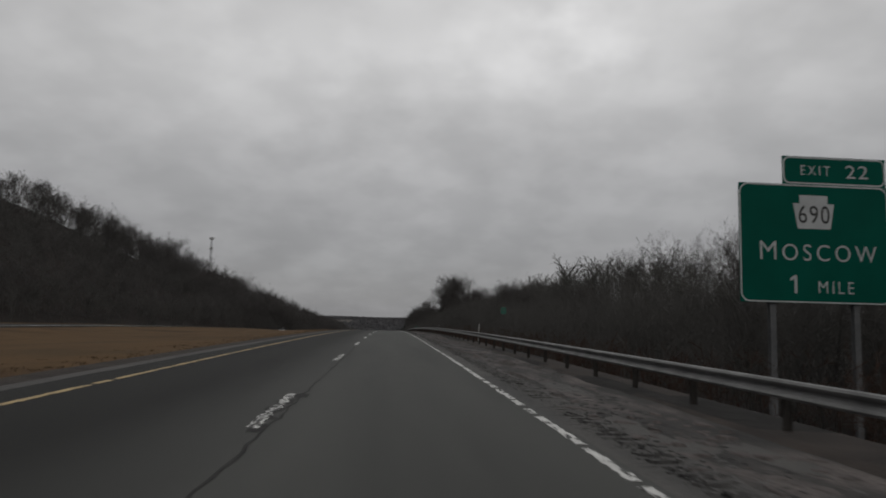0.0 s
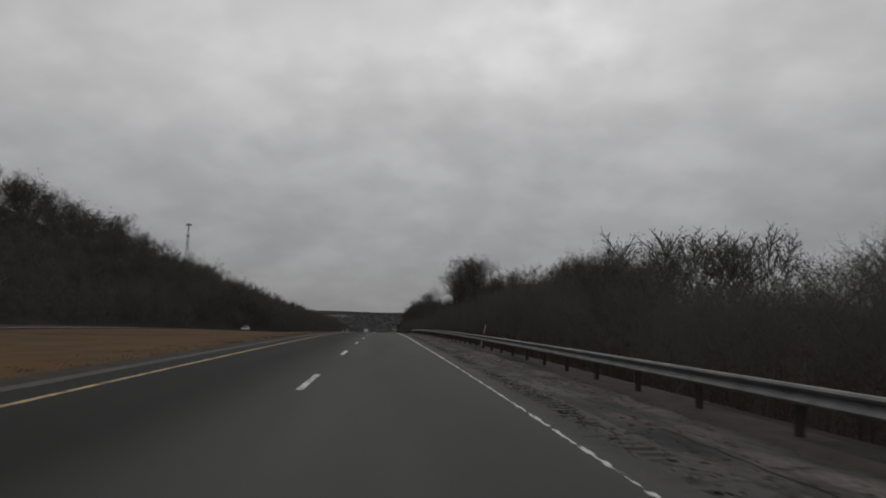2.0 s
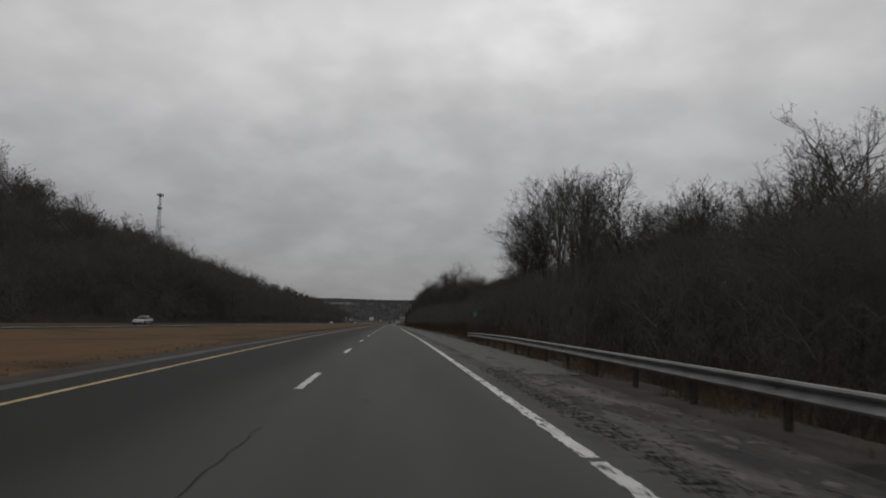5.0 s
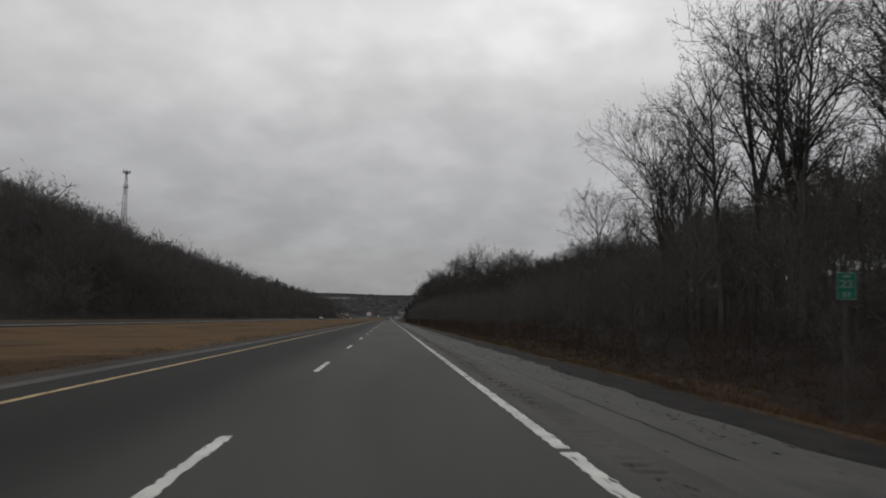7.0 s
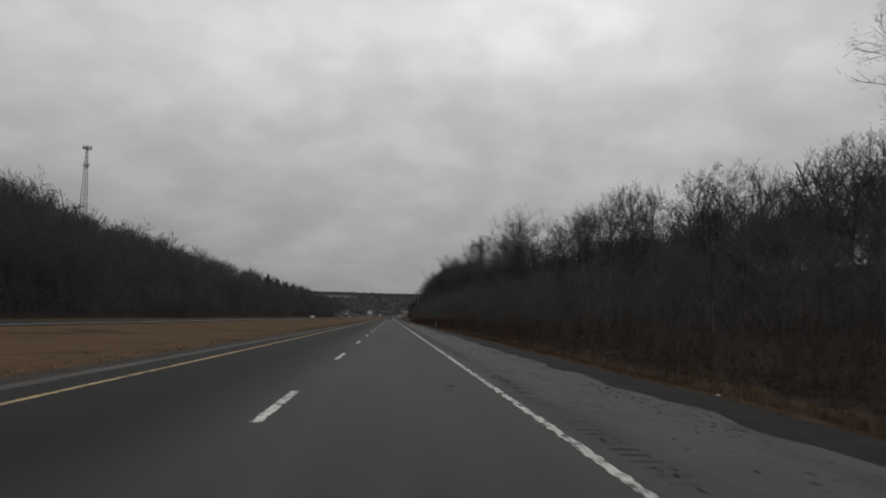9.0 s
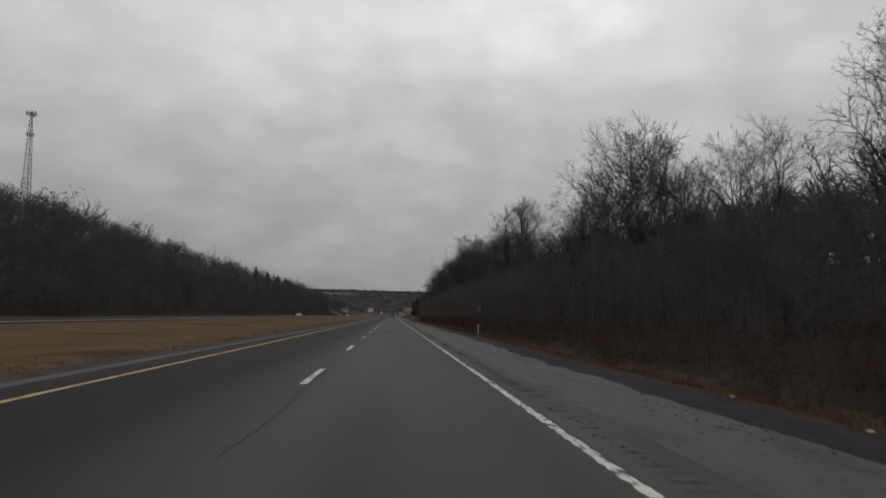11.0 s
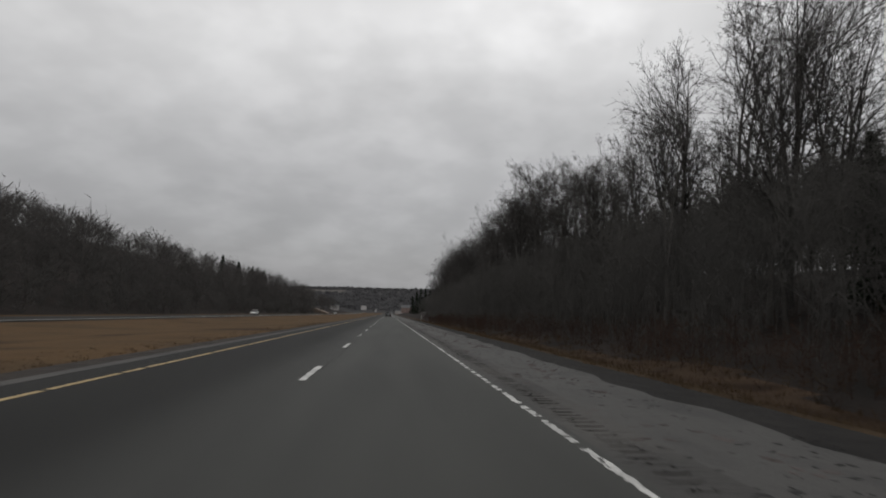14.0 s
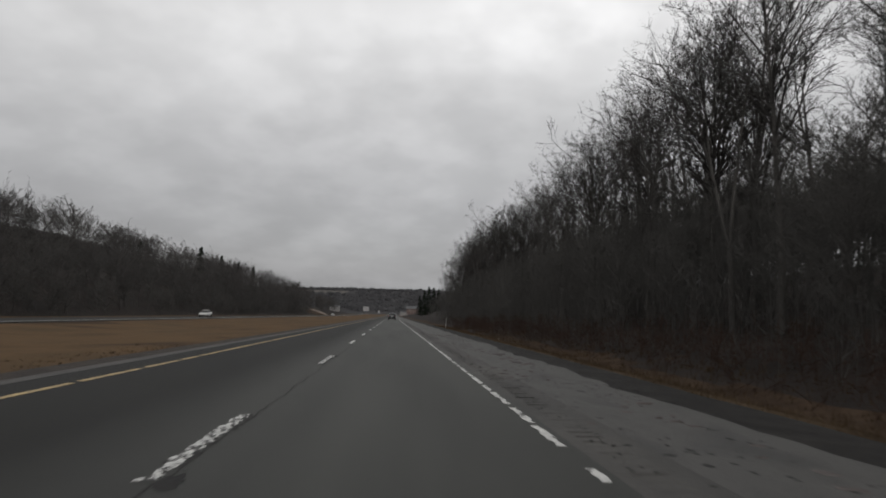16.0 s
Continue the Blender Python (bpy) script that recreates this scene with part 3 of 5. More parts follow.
for y0, y1 in ((60, 140), (205, 250), (335, 390), (480, 560)):
    crack("road_crack", [(3.52 + rr.uniform(-0.10, 0.10), y0 + s * (y1 - y0) / 9) for s in range(10)], 0.03, y0 + 70, "thin lengthwise crack in the shoulder", M_GRAVEL)
for i in range(26):
    y = rr.uniform(-2, 500)
    xa = rr.choice((-5.0, -1.4, 2.8, 2.8))
    xb = xa + rr.uniform(0.7, 1.7)
    crack("road_crack", [(xa, y), ((xa + xb) / 2, y + rr.uniform(-0.3, 0.3)), (xb, y + rr.uniform(-0.5, 0.5))], 0.06, 300 + i, "short dark crack across the asphalt", M_TAR_AND_SHADE)


def patch(x, y, w, l, seed, mat, label):
    """A ragged repair or spalled place on the asphalt."""
    r = random.Random(seed)
    n = 18
    ring = []
    for i in range(n):
        a = 2 * math.pi * i / n
        k = r.uniform(0.6, 1.1)
        ring.append((x + w / 2 * math.cos(a) * k, y + l / 2 * math.sin(a) * k))
    v = [(px, py, zr(py) + 0.003) for px, py in ring] + [(x, y, zr(y) + 0.0035)]
    return tagged(new("road_patch", mesh_from("road_patch", v, [(i, (i + 1) % n, n) for i in range(n)], mat)), label, "road patch", kind="structure")


for i in (0, 37, 38):
    y = DASH0 + i * DASH_EVERY
    for k in range(5):
        patch(LANE_LINE + rr.uniform(-0.05, 0.20), y + 0.8 * k, rr.uniform(0.18, 0.34), rr.uniform(0.4, 1.1), 700 + 10 * i + k, M_TAR_AND_SHADE, "dark spalled hollow along the lane joint")
for i in range(60):
    patch(2.9 + rr.uniform(-0.1, 0.9), rr.uniform(0, 180), rr.uniform(0.25, 0.8), rr.uniform(0.5, 3.0), 500 + i, M_SHOULDER_DARK if i % 3 else M_DIRT, "crumbled dirty patch in the shoulder asphalt")
for i in range(16):
    patch(rr.choice((-4.4, -2.6, -0.6, 1.0)) + rr.uniform(-0.4, 0.4), rr.uniform(3, 480), rr.uniform(0.08, 0.25), rr.uniform(0.15, 0.6), 600 + i, M_TAR_AND_SHADE, "small dark repair in the lane asphalt")


# loosened lumps and pits where the shoulder breaks up beside the rumble strip
def lumps(name, count, x0, x1, y0, y1, seed, mat, label, size, high=0.012):
    r = random.Random(seed)
    v, f = [], []
    for i in range(count):
        x, y = r.uniform(x0, x1), r.uniform(y0, y1)
        if noise.noise((x * 0.8, y * 0.22, seed)) < -0.05:
            continue
        n, k = 6, len(v)
        w, l, h = r.uniform(0.3, 1.1) * size, r.uniform(0.4, 1.5) * size, r.uniform(0.002, high)
        for a in range(n):
            s = r.uniform(0.4, 1.3)
            px, py = x + w * s * math.cos(a * math.pi / 3), y + l * s * math.sin(a * math.pi / 3)
            v += [(px, py, zr(py) - 0.002), (x + (px - x) * 0.72, y + (py - y) * 0.72, zr(py) + h * r.uniform(0.5, 1.2))]
        for a in range(n):
            c = (a + 1) % n
            f.append((k + 2 * a, k + 2 * c, k + 2 * c + 1, k + 2 * a + 1))
        f.append(tuple(k + 2 * a + 1 for a in range(n)))
    return tagged(new(name, mesh_from(name, v, f, mat)), label, "broken asphalt", kind="stuff")


lumps("broken_asphalt", 8000, 2.40, 2.95, -5, 160, 1, M_TAR_AND_SHADE, "crumbled dark asphalt lumps beside the rumble strip", 0.042)
# pale lumps, gaps, hollows and pits: the relief's light and shade as colour
lumps("broken_asphalt", 2400, 2.8, 4.1, -5, 160, 2, M_SHOULDER, "loose pale asphalt lumps on the shoulder", 0.065)
lumps("broken_asphalt", 2600, 2.36, 3.0, -5, 160, 10, M_SHOULDER, "pale clods between the grooves of the rumble strip", 0.06, 0.03)
lumps("broken_asphalt", 1500, 2.75, 4.25, -5, 160, 8, M_PLATES, "pinkish plates of broken shoulder asphalt", 0.15, 0.035)
lumps("broken_asphalt", 900, 2.6, 4.0, -5, 160, 9, M_TAR_AND_SHADE, "shade-coloured bits for gaps between the plates of the shoulder", 0.13, 0.006)
lumps("broken_asphalt", 1500, 2.85, 3.7, -5, 160, 7, M_TAR_AND_SHADE, "shade-coloured bits for hollows in the broken shoulder", 0.06)
lumps("broken_asphalt", 2200, 2.36, 2.66, 190, 480, 3, M_TAR_AND_SHADE, "dark crumbs in the worn rumble strip", 0.03)
lumps("broken_asphalt", 700, 2.75, 4.3, 388, 500, 12, M_PLATES, "pinkish plates where the shoulder breaks up again", 0.13, 0.03)
lumps("broken_asphalt", 900, 2.75, 4.5, 385, 500, 13, M_TAR_AND_SHADE, "shade-coloured bits for hollows where the shoulder breaks up again", 0.08, 0.005)
lumps("broken_asphalt", 1400, 2.7, 4.7, 165, 500, 14, M_SHOULDER_DARK, "scattered crumbs and scabs on the shoulder", 0.07, 0.012)
lumps("broken_asphalt", 1100, 2.9, 4.2, 20, 160, 6, M_DIRT, "reddish crumbs of dirt on the broken shoulder", 0.05)
lumps("gravel", 5200, 4.0, 4.95, 158, 500, 11, M_GRAVEL, "dark cinders spilled over the shoulder edge", 0.03)
lumps("gravel", 1400, 4.1, 4.6, -5, 158, 5, M_GRAVEL, "dark cinders spilled over the pavement edge", 0.03)
lumps("broken_asphalt", 900, 3.0, 4.3, 190, 480, 4, M_TAR_AND_SHADE, "small shade-coloured bits for pits in the shoulder asphalt", 0.028)


# ---- trees ----
class Limbs:
    """Collects tapered limbs and turns them into triangles."""

    def __init__(self):
        self.rows = []

    def add(self, a, b, ra, rb, n):
        self.rows.append((a, b, ra, rb, n))

    def arrays(self):
        vs, fs, base = [], [], 0
        for a, b, ra, rb, n in self.rows:
            d = (b - a).normalized()
            u = d.orthogonal().normalized()
            w = d.cross(u)
            if n == 1:
                # a thin twig: one slim blade
                u = (u * math.cos(base * 2.4) + w * math.sin(base * 2.4)) * 1.35
                vs += [tuple(a - ra * u), tuple(a + ra * u)]
                if rb <= 0:
                    vs.append(tuple(b))
                    fs.append((base, base + 1, base + 2))
                    base += 3
                else:
                    vs += [tuple(b - rb * u), tuple(b + rb * u)]
                    fs += [(base, base + 1, base + 3), (base, base + 3, base + 2)]
                    base += 4
                continue
            ring = [(math.cos(2 * math.pi * i / n), math.sin(2 * math.pi * i / n)) for i in range(n)]
            vs += [tuple(a + ra * (c * u + s * w)) for c, s in ring]
            if rb <= 0:
                vs.append(tuple(b))
                fs += [(base + i, base + (i + 1) % n, base + n) for i in range(n)]
                base += n + 1
            else:
                vs += [tuple(b + rb * (c * u + s * w)) for c, s in ring]
                for i in range(n):
                    j = (i + 1) % n
                    fs += [(base + i, base + j, base + n + j), (base + i, base + n + j, base + n + i)]
                base += 2 * n
        return np.array(vs, dtype=np.float32).reshape(-1, 3), np.array(fs, dtype=np.int32).reshape(-1, 3)


def turned(r, d, angle):
    side = d.orthogonal().normalized()
    side.rotate(Matrix.Rotation(r.uniform(0, 2 * math.pi), 3, d))
    return (d * math.cos(angle) + side * math.sin(angle)).normalized()


def grow(seed, height, bare=0.4, limbs=14, deep=3, kids=(5, 5, 3), spread=0.55, forks=1, girth=0.011, twig=0.012, lean=0.03, segs=(3, 2, 1), stem=(7, 6), up=0.3, slim=9):
    """A leafless broad-leaved tree: limbs for the trunk, limbs for the crown. bare: how much of the stem has no limbs."""
    r = random.Random(seed)
    trunk, crown = Limbs(), Limbs()

    def shoot(p, d, length, radius, level):
        n = segs[min(level, len(segs)) - 1]
        q, dd, pts = p, d, [p]
        for i in range(n):
            dd = (dd + Vector((r.uniform(-1, 1), r.uniform(-1, 1), r.uniform(-0.8, 0.8) + up)) * 0.15).normalized()
            e = q + dd * (length / n)
            last = i == n - 1
            ra = radius * (1 - 0.75 * i / n)
            rb = radius * (1 - 0.75 * (i + 1) / n)
            if level > deep or (level == deep and last):
                crown.add(q, e, max(ra, twig * 0.8), 0.0, 1 if level >= slim else 3)
            else:
                crown.add(q, e, max(ra, twig), max(rb, twig * 0.8), 1 if level >= slim else 4 if level == 1 and segs[0] > 2 else 3)
            q = e
            pts.append(q)
        if level > deep:
            return
        for c in range(kids[min(level - 1, len(kids) - 1)]):
            s = r.uniform(0.22, 1.0)
            k = min(int(s * n), n - 1)
            at = pts[k].lerp(pts[k + 1], s * n - k)
            shoot(at, turned(r, dd, r.uniform(0.45, 1.0)), length * r.uniform(0.38, 0.62) * (1.15 - 0.45 * s), radius * 0.42, level + 1)

    stems = [(Vector((0, 0, -0.3)), Vector((r.uniform(-lean, lean), r.uniform(-lean, lean), 1)).normalized(), height * 0.92, height * girth, 0.0)]
    if forks > 1:
        cut = height * r.uniform(0.22, 0.42)
        p, d, _, rad, _ = stems[0]
        top = p + d * cut
        trunk.add(p, top, rad, rad * 0.8, stem[1])
        stems = [(top, turned(r, Vector((0, 0, 1)), r.uniform(0.06, 0.22)), height * 0.9 - cut, rad * 0.62, cut / height) for _ in range(forks)]
    for p, d, length, rad, done in stems:
        n = stem[0]
        pts = [p]
        for i in range(n):
            d = (d + Vector((r.uniform(-1, 1), r.uniform(-1, 1), 0.6)) * 0.07).normalized()
            e = pts[-1] + d * (length / n)
            trunk.add(pts[-1], e + d * 0.02, rad * (1 - 0.85 * i / n), rad * (1 - 0.85 * (i + 1) / n), stem[1])
            pts.append(e)
        lo = max(0.0, (bare - done) / (1 - done))
        for c in range(max(4, limbs // len(stems))):
            s = lo + (1 - lo) * (c + r.uniform(0, 1)) / max(4, limbs // len(stems))
            s = min(s, 0.999)
            k = int(s * n)
            at = pts[k].lerp(pts[k + 1], s * n - k)
            ln = height * spread * 0.52 * (0.35 + 0.8 * math.sin(math.pi * (0.12 + 0.8 * (s - lo) / (1 - lo)))) * r.uniform(0.65, 1.15)
            shoot(at, turned(r, d, r.uniform(0.45, 0.98)), ln, rad * (1 - 0.8 * s) * 0.62 + 0.01, 1)
        shoot(pts[-1], d, height * 0.1, rad * 0.18, 2)
    return trunk.arrays(), crown.arrays()


def fir(seed, height, width, tiers=16, fronds=11):
    """An evergreen: a stem, and tiers of drooping boughs of many short needled twigs."""
    r = random.Random(seed)
    trunk, crown = Limbs(), Limbs()
    trunk.add(Vector((0, 0, -0.3)), Vector((0, 0, height)), height * 0.014, 0.02, 6)
    for i in range(tiers):
        for k in range(fronds):
            s = 0.06 + 0.93 * (i + r.random()) / tiers
            a = r.uniform(0, 2 * math.pi)
            ln = width * 0.5 * (1 - s) ** 0.8 * r.uniform(0.6, 1.15) + 0.25
            p = Vector((0, 0, height * s))
            out = Vector((math.cos(a), math.sin(a), r.uniform(-0.35, 0.05))).normalized()
            for j in range(7):
                q = p + out * ln * (j + 0.5) / 7
                side = Vector((-out.y, out.x, 0)) * (1 if j % 2 else -1)
                tip = q + (out * 0.5 + side * r.uniform(0.4, 0.9) + Vector((0, 0, -0.3))) * (0.35 + 0.06 * height * (1 - s))
                crown.add(q, tip, 0.10 + 0.008 * height, 0.0, 3)
            crown.add(p, p + out * ln, 0.05, 0.0, 3)
    return trunk.arrays(), crown.arrays()


def joined(pair):
    (va, fa), (vb, fb) = pair
    return np.concatenate([va, vb]), np.concatenate([fa, fb + len(va)])


def scatter(name, kinds, places, mat, label, category, seed):
    """Many small plants as one mass. places: rows of x, y, z, height factor."""
    r = np.random.RandomState(seed)
    vs, fs, base = [], [], 0
    for i, (x, y, z, s) in enumerate(places):
        v, f = kinds[r.randint(len(kinds))]
        a = r.uniform(0, 2 * np.pi)
        c, si = np.cos(a), np.sin(a)
        w = s * r.uniform(0.85, 1.2)
        q = np.stack([(v[:, 0] * c - v[:, 1] * si) * w + x, (v[:, 0] * si + v[:, 1] * c) * w + y, v[:, 2] * s + z], 1)
        vs.append(q)
        fs.append(f + base)
        base += len(v)
    return tagged(new(name, tri_mesh(name, np.concatenate(vs), np.concatenate(fs), mat)), label, category, kind="stuff")


def tree_kind(name, pair, label, category, group, bark=M_BARK):
    (va, fa), (vb, fb) = pair
    ob = thing(name, (0, 0, -500), label, category, group)
    for nm, v, f, m in (("trunk", va, fa, bark), ("crown", vb, fb, M_FIR if category == "conifer" else M_TWIG)):
        o = new(nm, tri_mesh(nm, v, f, m))
        o.parent = ob
    return ob


LABELS = ("tall bare broad-leaved tree at the edge of the woods", "slender leafless tree with upright limbs in dark brush", "forked leafless tree with a wide twiggy crown")
TALL = []
for i in range(8):
    forks = (1, 3, 2, 3, 4, 2, 3, 2)[i]
    TALL.append((grow(100 + i, 20.0, (0.45, 0.4, 0.45, 0.38, 0.35, 0.5, 0.42, 0.35)[i], (16, 18, 15, 18, 20, 15, 17, 19)[i], 3, (6, 5, 3), (0.48, 0.52, 0.46, 0.54, 0.56, 0.44, 0.50, 0.55)[i], forks, 0.0120, 0.013, slim=3), LABELS[2] if forks > 1 else LABELS[i % 2]))

# the woods beside the driven lanes: places along the road with the height of the trees there
rt = random.Random(11)


# how high the treetops stand over the road, along the way
TOPS = ((-10, 8.0), (38, 7.6), (46, 8.4), (54, 5.4), (62, 6.2), (84, 6.8), (91, 4.6), (99, 4.6), (104, 6.8), (113, 7.5), (122, 10.0), (137, 11.0), (160, 12.6), (174, 13.6), (184, 12.2), (192, 12.8),
        (199, 16.3), (209, 18.8), (217, 20.6), (228, 21.5), (240, 21.0), (245, 18.0), (250, 13.5), (253, 11.0), (275, 11.4), (290, 11.6), (301, 13.6), (312, 14.6), (340, 15.4), (356, 14.5), (364, 17.4),
        (373, 20.4), (378, 17.5), (392, 15.4), (408, 15.2), (418, 17.0), (426, 18.2), (434, 19.2), (480, 19.2), (486, 21.5), (497, 23.6), (522, 23.2), (538, 21.5), (556, 24.5), (640, 25.5), (690, 18.0))


def wood_top(y):
    for (ya, a), (yb, b) in zip(TOPS[:-1], TOPS[1:]):
        if y <= yb:
            return a + (b - a) * max(0.0, y - ya) / (yb - ya)
    return TOPS[-1][1]


def dense_top(y):
    """How high the close growth under the tall crowns reaches."""
    t = wood_top(y)
    return min(0.72 * t, 6.4 + 0.15 * t) + 2.0 * step(350, 362, y)


def reach(top, x, y, share):
    """The height of a tree at x that fills a share of the outline of the woods, also where it shows past the lower growth before it."""
    back = max(0.0, 1.0 - 22.0 / x)
    low = min(top(y - d * back) for d in (25.0, 45.0, 70.0, 110.0))
    return max(1.5, 1.3 + (low * share - 1.3) * min(x / 22.0, 2.6) - (ground(x, y) - zr(y)))


spots = []
y = -2.0
while y < 690:
    low = y < 180
    for row in range(2):
        x = ((24, 31) if low else (20.5, 25))[row] + rt.uniform(-2.0, 2.0)
        yy = y + rt.uniform(-2.0, 2.0)
        if 243 < yy < 262:
            x = rt.uniform(18.5, 21.0)
        if rt.random() < (0.7 if y < 118 else 0.9) - 0.25 * row:
            spots.append((x, yy, reach(wood_top, x, yy, rt.uniform(0.85, 1.04) - 0.06 * row), row == 0 and 185 < yy < 515))
    y += 6.5 if y < 118 else 3.2 if 256 < y < 345 else 4.6 if y < 440 else 4.0
masters = [tree_kind("bare_tree", pair, label, "tree", "trees of the roadside woods") for pair, label in TALL]
GROWN = [float(max(pair[0][0][:, 2].max(), pair[1][0][:, 2].max())) for pair, label in TALL]
RICH = [(grow(120 + i, 20.0, (0.42, 0.45, 0.38, 0.48, 0.4)[i], (22, 24, 24, 20, 22)[i], 3, (8, 6, 3), (0.46, 0.50, 0.52, 0.44, 0.48)[i], (1, 2, 3, 2, 1)[i], 0.0115, 0.0105, up=0.4, slim=3), (LABELS[1], LABELS[2], LABELS[2], LABELS[0], LABELS[0])[i]) for i in range(5)]
masters += [tree_kind("bare_tree", pair, label, "tree", "trees of the roadside woods") for pair, label in RICH]
GROWN += [float(max(pair[0][0][:, 2].max(), pair[1][0][:, 2].max())) for pair, label in RICH]
used = set()


def plant(i, x, y, h):
    m = pose(x, y, ground(x, y), rt.uniform(-2.5, 2.5), rt.uniform(-2.5, 2.5), rt.uniform(0, 360))
    ob = masters[i] if i not in used else copy_thing(masters[i], m)
    used.add(i)
    k = h / GROWN[i]
    ob.matrix_basis = m @ Matrix.Diagonal((k, k, k, 1))
    return ob


for x, y, h, near in spots:
    kind = 8 + rt.randrange(5) if near else rt.randrange(8)
    plant(kind - 8 if kind in (8, 10, 12) and 196 < y < 246 else kind, x, y, h)
# a few stand out by themselves
for kind, x, y, top in ((8, 20.0, 486.0, 23.4), (9, 21.5, 492.0, 24.5), (11, 22.0, 497.5, 25.0), (12, 21.0, 478.0, 22.5), (9, 21.5, 371.5, 20.6), (10, 24.0, 435.0, 24.6), (11, 24.5, 442.0, 26.0), (10, 24.0, 449.0, 25.0), (10, 20.5, 362.0, 17.2), (9, 20.0, 230.0, 21.5), (1, 21.0, 235.5, 21.5), (3, 20.5, 222.0, 20.8), (0, 20.0, 212.0, 19.0)):
    plant(kind, x, y, top - (ground(x, y) - zr(y)))
# old wide-crowned trees that stand out on the hillside's skyline
CROWNED = [grow(150 + i, 20.0, 0.2, 18, 3, (6, 5, 3), 0.85, 2 + i % 2, 0.011, 0.032, 0.05, (3, 2, 1), (6, 5), 0.3, 3) for i in range(3)]
WIDE = [grow(160 + i, 20.0, (0.28, 0.34, 0.3)[i], 26, 3, (8, 6, 3), (0.74, 0.66, 0.7)[i], 2 + i % 2, 0.0115, 0.0105, 0.05, up=0.45, slim=3) for i in range(3)]
WIDE_TOP = [float(pair[1][0][:, 2].max()) for pair in WIDE]
wide = [tree_kind("bare_tree", pair, "leafless tree with a broad fan of fine limbs above the brush", "tree", "trees of the roadside woods") for pair in WIDE]
CROWN_TOP = [float(pair[1][0][:, 2].max()) for pair in CROWNED]
broad = [tree_kind("bare_tree", pair, "old leafless tree with a broad rounded crown on the hillside", "tree", "skyline trees") for pair in CROWNED]
for i in range(34):
    y = 105 + 620 * (i + rt.random()) / 34
    x = -rt.uniform(84, 128)
    m = pose(x, y, ground(x, y), 0, 0, rt.uniform(0, 360))
    s = rt.uniform(0.5, 0.8) * (1.0 if y < 450 else 0.78)
    ob = broad[i] if i < 3 else copy_thing(broad[i % 3], m)
    ob.matrix_basis = m @ Matrix.Diagonal((s, s, s, 1))

for i, (x, y, top) in enumerate(((23.5, 43.5, 8.8), (24.5, 56.5, 10.3), (25.0, 61.0, 10.4), (21.5, 38.0, 8.0), (26.0, 45.5, 9.2), (22.5, 51.5, 8.9), (22.0, 72.0, 6.4), (24.0, 84.0, 7.4), (24.0, 117.0, 8.6), (25.0, 128.0, 11.3), (25.0, 138.0, 12.2), (28.4, 286.3, 21.8), (24.2, 384.0, 25.5), (22.6, 251.5, 21.4), (23.2, 247.5, 22.0), (21.5, 394.5, 14.0), (22.5, 400.0, 14.6), (22.0, 390.5, 15.6), (22.0, 405.0, 15.2))):
    m = pose(x, y, ground(x, y), 0, 0, 70.0 * i)
    ob = wide[i] if i < 3 else copy_thing(wide[i % 3], m)
    k = (top - ground(x, y) + zr(y)) / WIDE_TOP[i % 3]
    ob.matrix_basis = m @ Matrix.Diagonal((k, k, k, 1))
for i, (x, y, top) in enumerate(((-95.0, 164.0, 33.0), (-96.0, 172.0, 34.5), (-95.0, 183.0, 37.2), (-96.0, 196.0, 39.3), (-95.0, 209.0, 39.6), (-95.0, 229.0, 36.5), (-95.0, 246.0, 38.9), (-95.0, 297.0, 43.2), (-95.0, 311.0, 42.6), (-96.0, 330.0, 38.0), (-97.0, 436.0, 39.5), (-100.0, 985.0, 35.0))):
    m = pose(x, y, ground(x, y), 0, 0, 70.0 * i)
    ob = copy_thing(broad[i % 3], m)
    k = (top - ground(x, y) + zr(y)) / CROWN_TOP[i % 3]
    ob.matrix_basis = m @ Matrix.Diagonal((k, k, k, 1))
    tagged(ob, "leafless tree with a broad fan of limbs above hillside woods")
FRONT = [joined(grow(200 + i, 10.0, 0.10, 18, 2, (6, 4), 0.60, 1 + i % 3, 0.0045, 0.015, 0.08, (1, 1, 1), (4, 3), 0.35, 1)) for i in range(6)]
DEEP = [joined(grow(240 + i, 14.0, 0.04, 20, 2, (5, 2), 0.60, 1 + i % 2, 0.006, 0.042, 0.05, (1, 1, 1), (3, 3), 0.3, 1)) for i in range(4)]
MID = [joined(grow(260 + i, 16.0, 0.22, 15, 2, (5, 5), 0.5, 1 + i % 2, 0.0075, 0.022, 0.05, (2, 1, 1), (4, 4), 0.3, 1)) for i in range(4)]
SMALL = [joined(grow(300 + i, 13.0, 0.08, 18, 2, (5, 2), 0.80, 1 + i % 3, 0.006, 0.052, 0.05, (1, 1, 1), (3, 3), 0.2, 1)) for i in range(6)]
SAPLING = [joined(grow(400 + i, 5.0, 0.04, 9, 1, (5,), 0.62, 1 + i % 2, 0.005, 0.013, 0.14, (1, 1), (2, 3), 0.4, 1)) for i in range(7)]

# slim pale-barked trees at the front of the last woods
slim = [tree_kind("pale_tree", grow(180 + i, 13.0, 0.55, 8, 2, (4, 3), 0.34, 1, 0.0085, 0.012, 0.04, (2, 1, 1), (6, 6), 0.4, 2), "slim pale-barked leafless tree before dark woods", "tree", "pale-barked trees", M_PALEBARK) for i in range(2)]
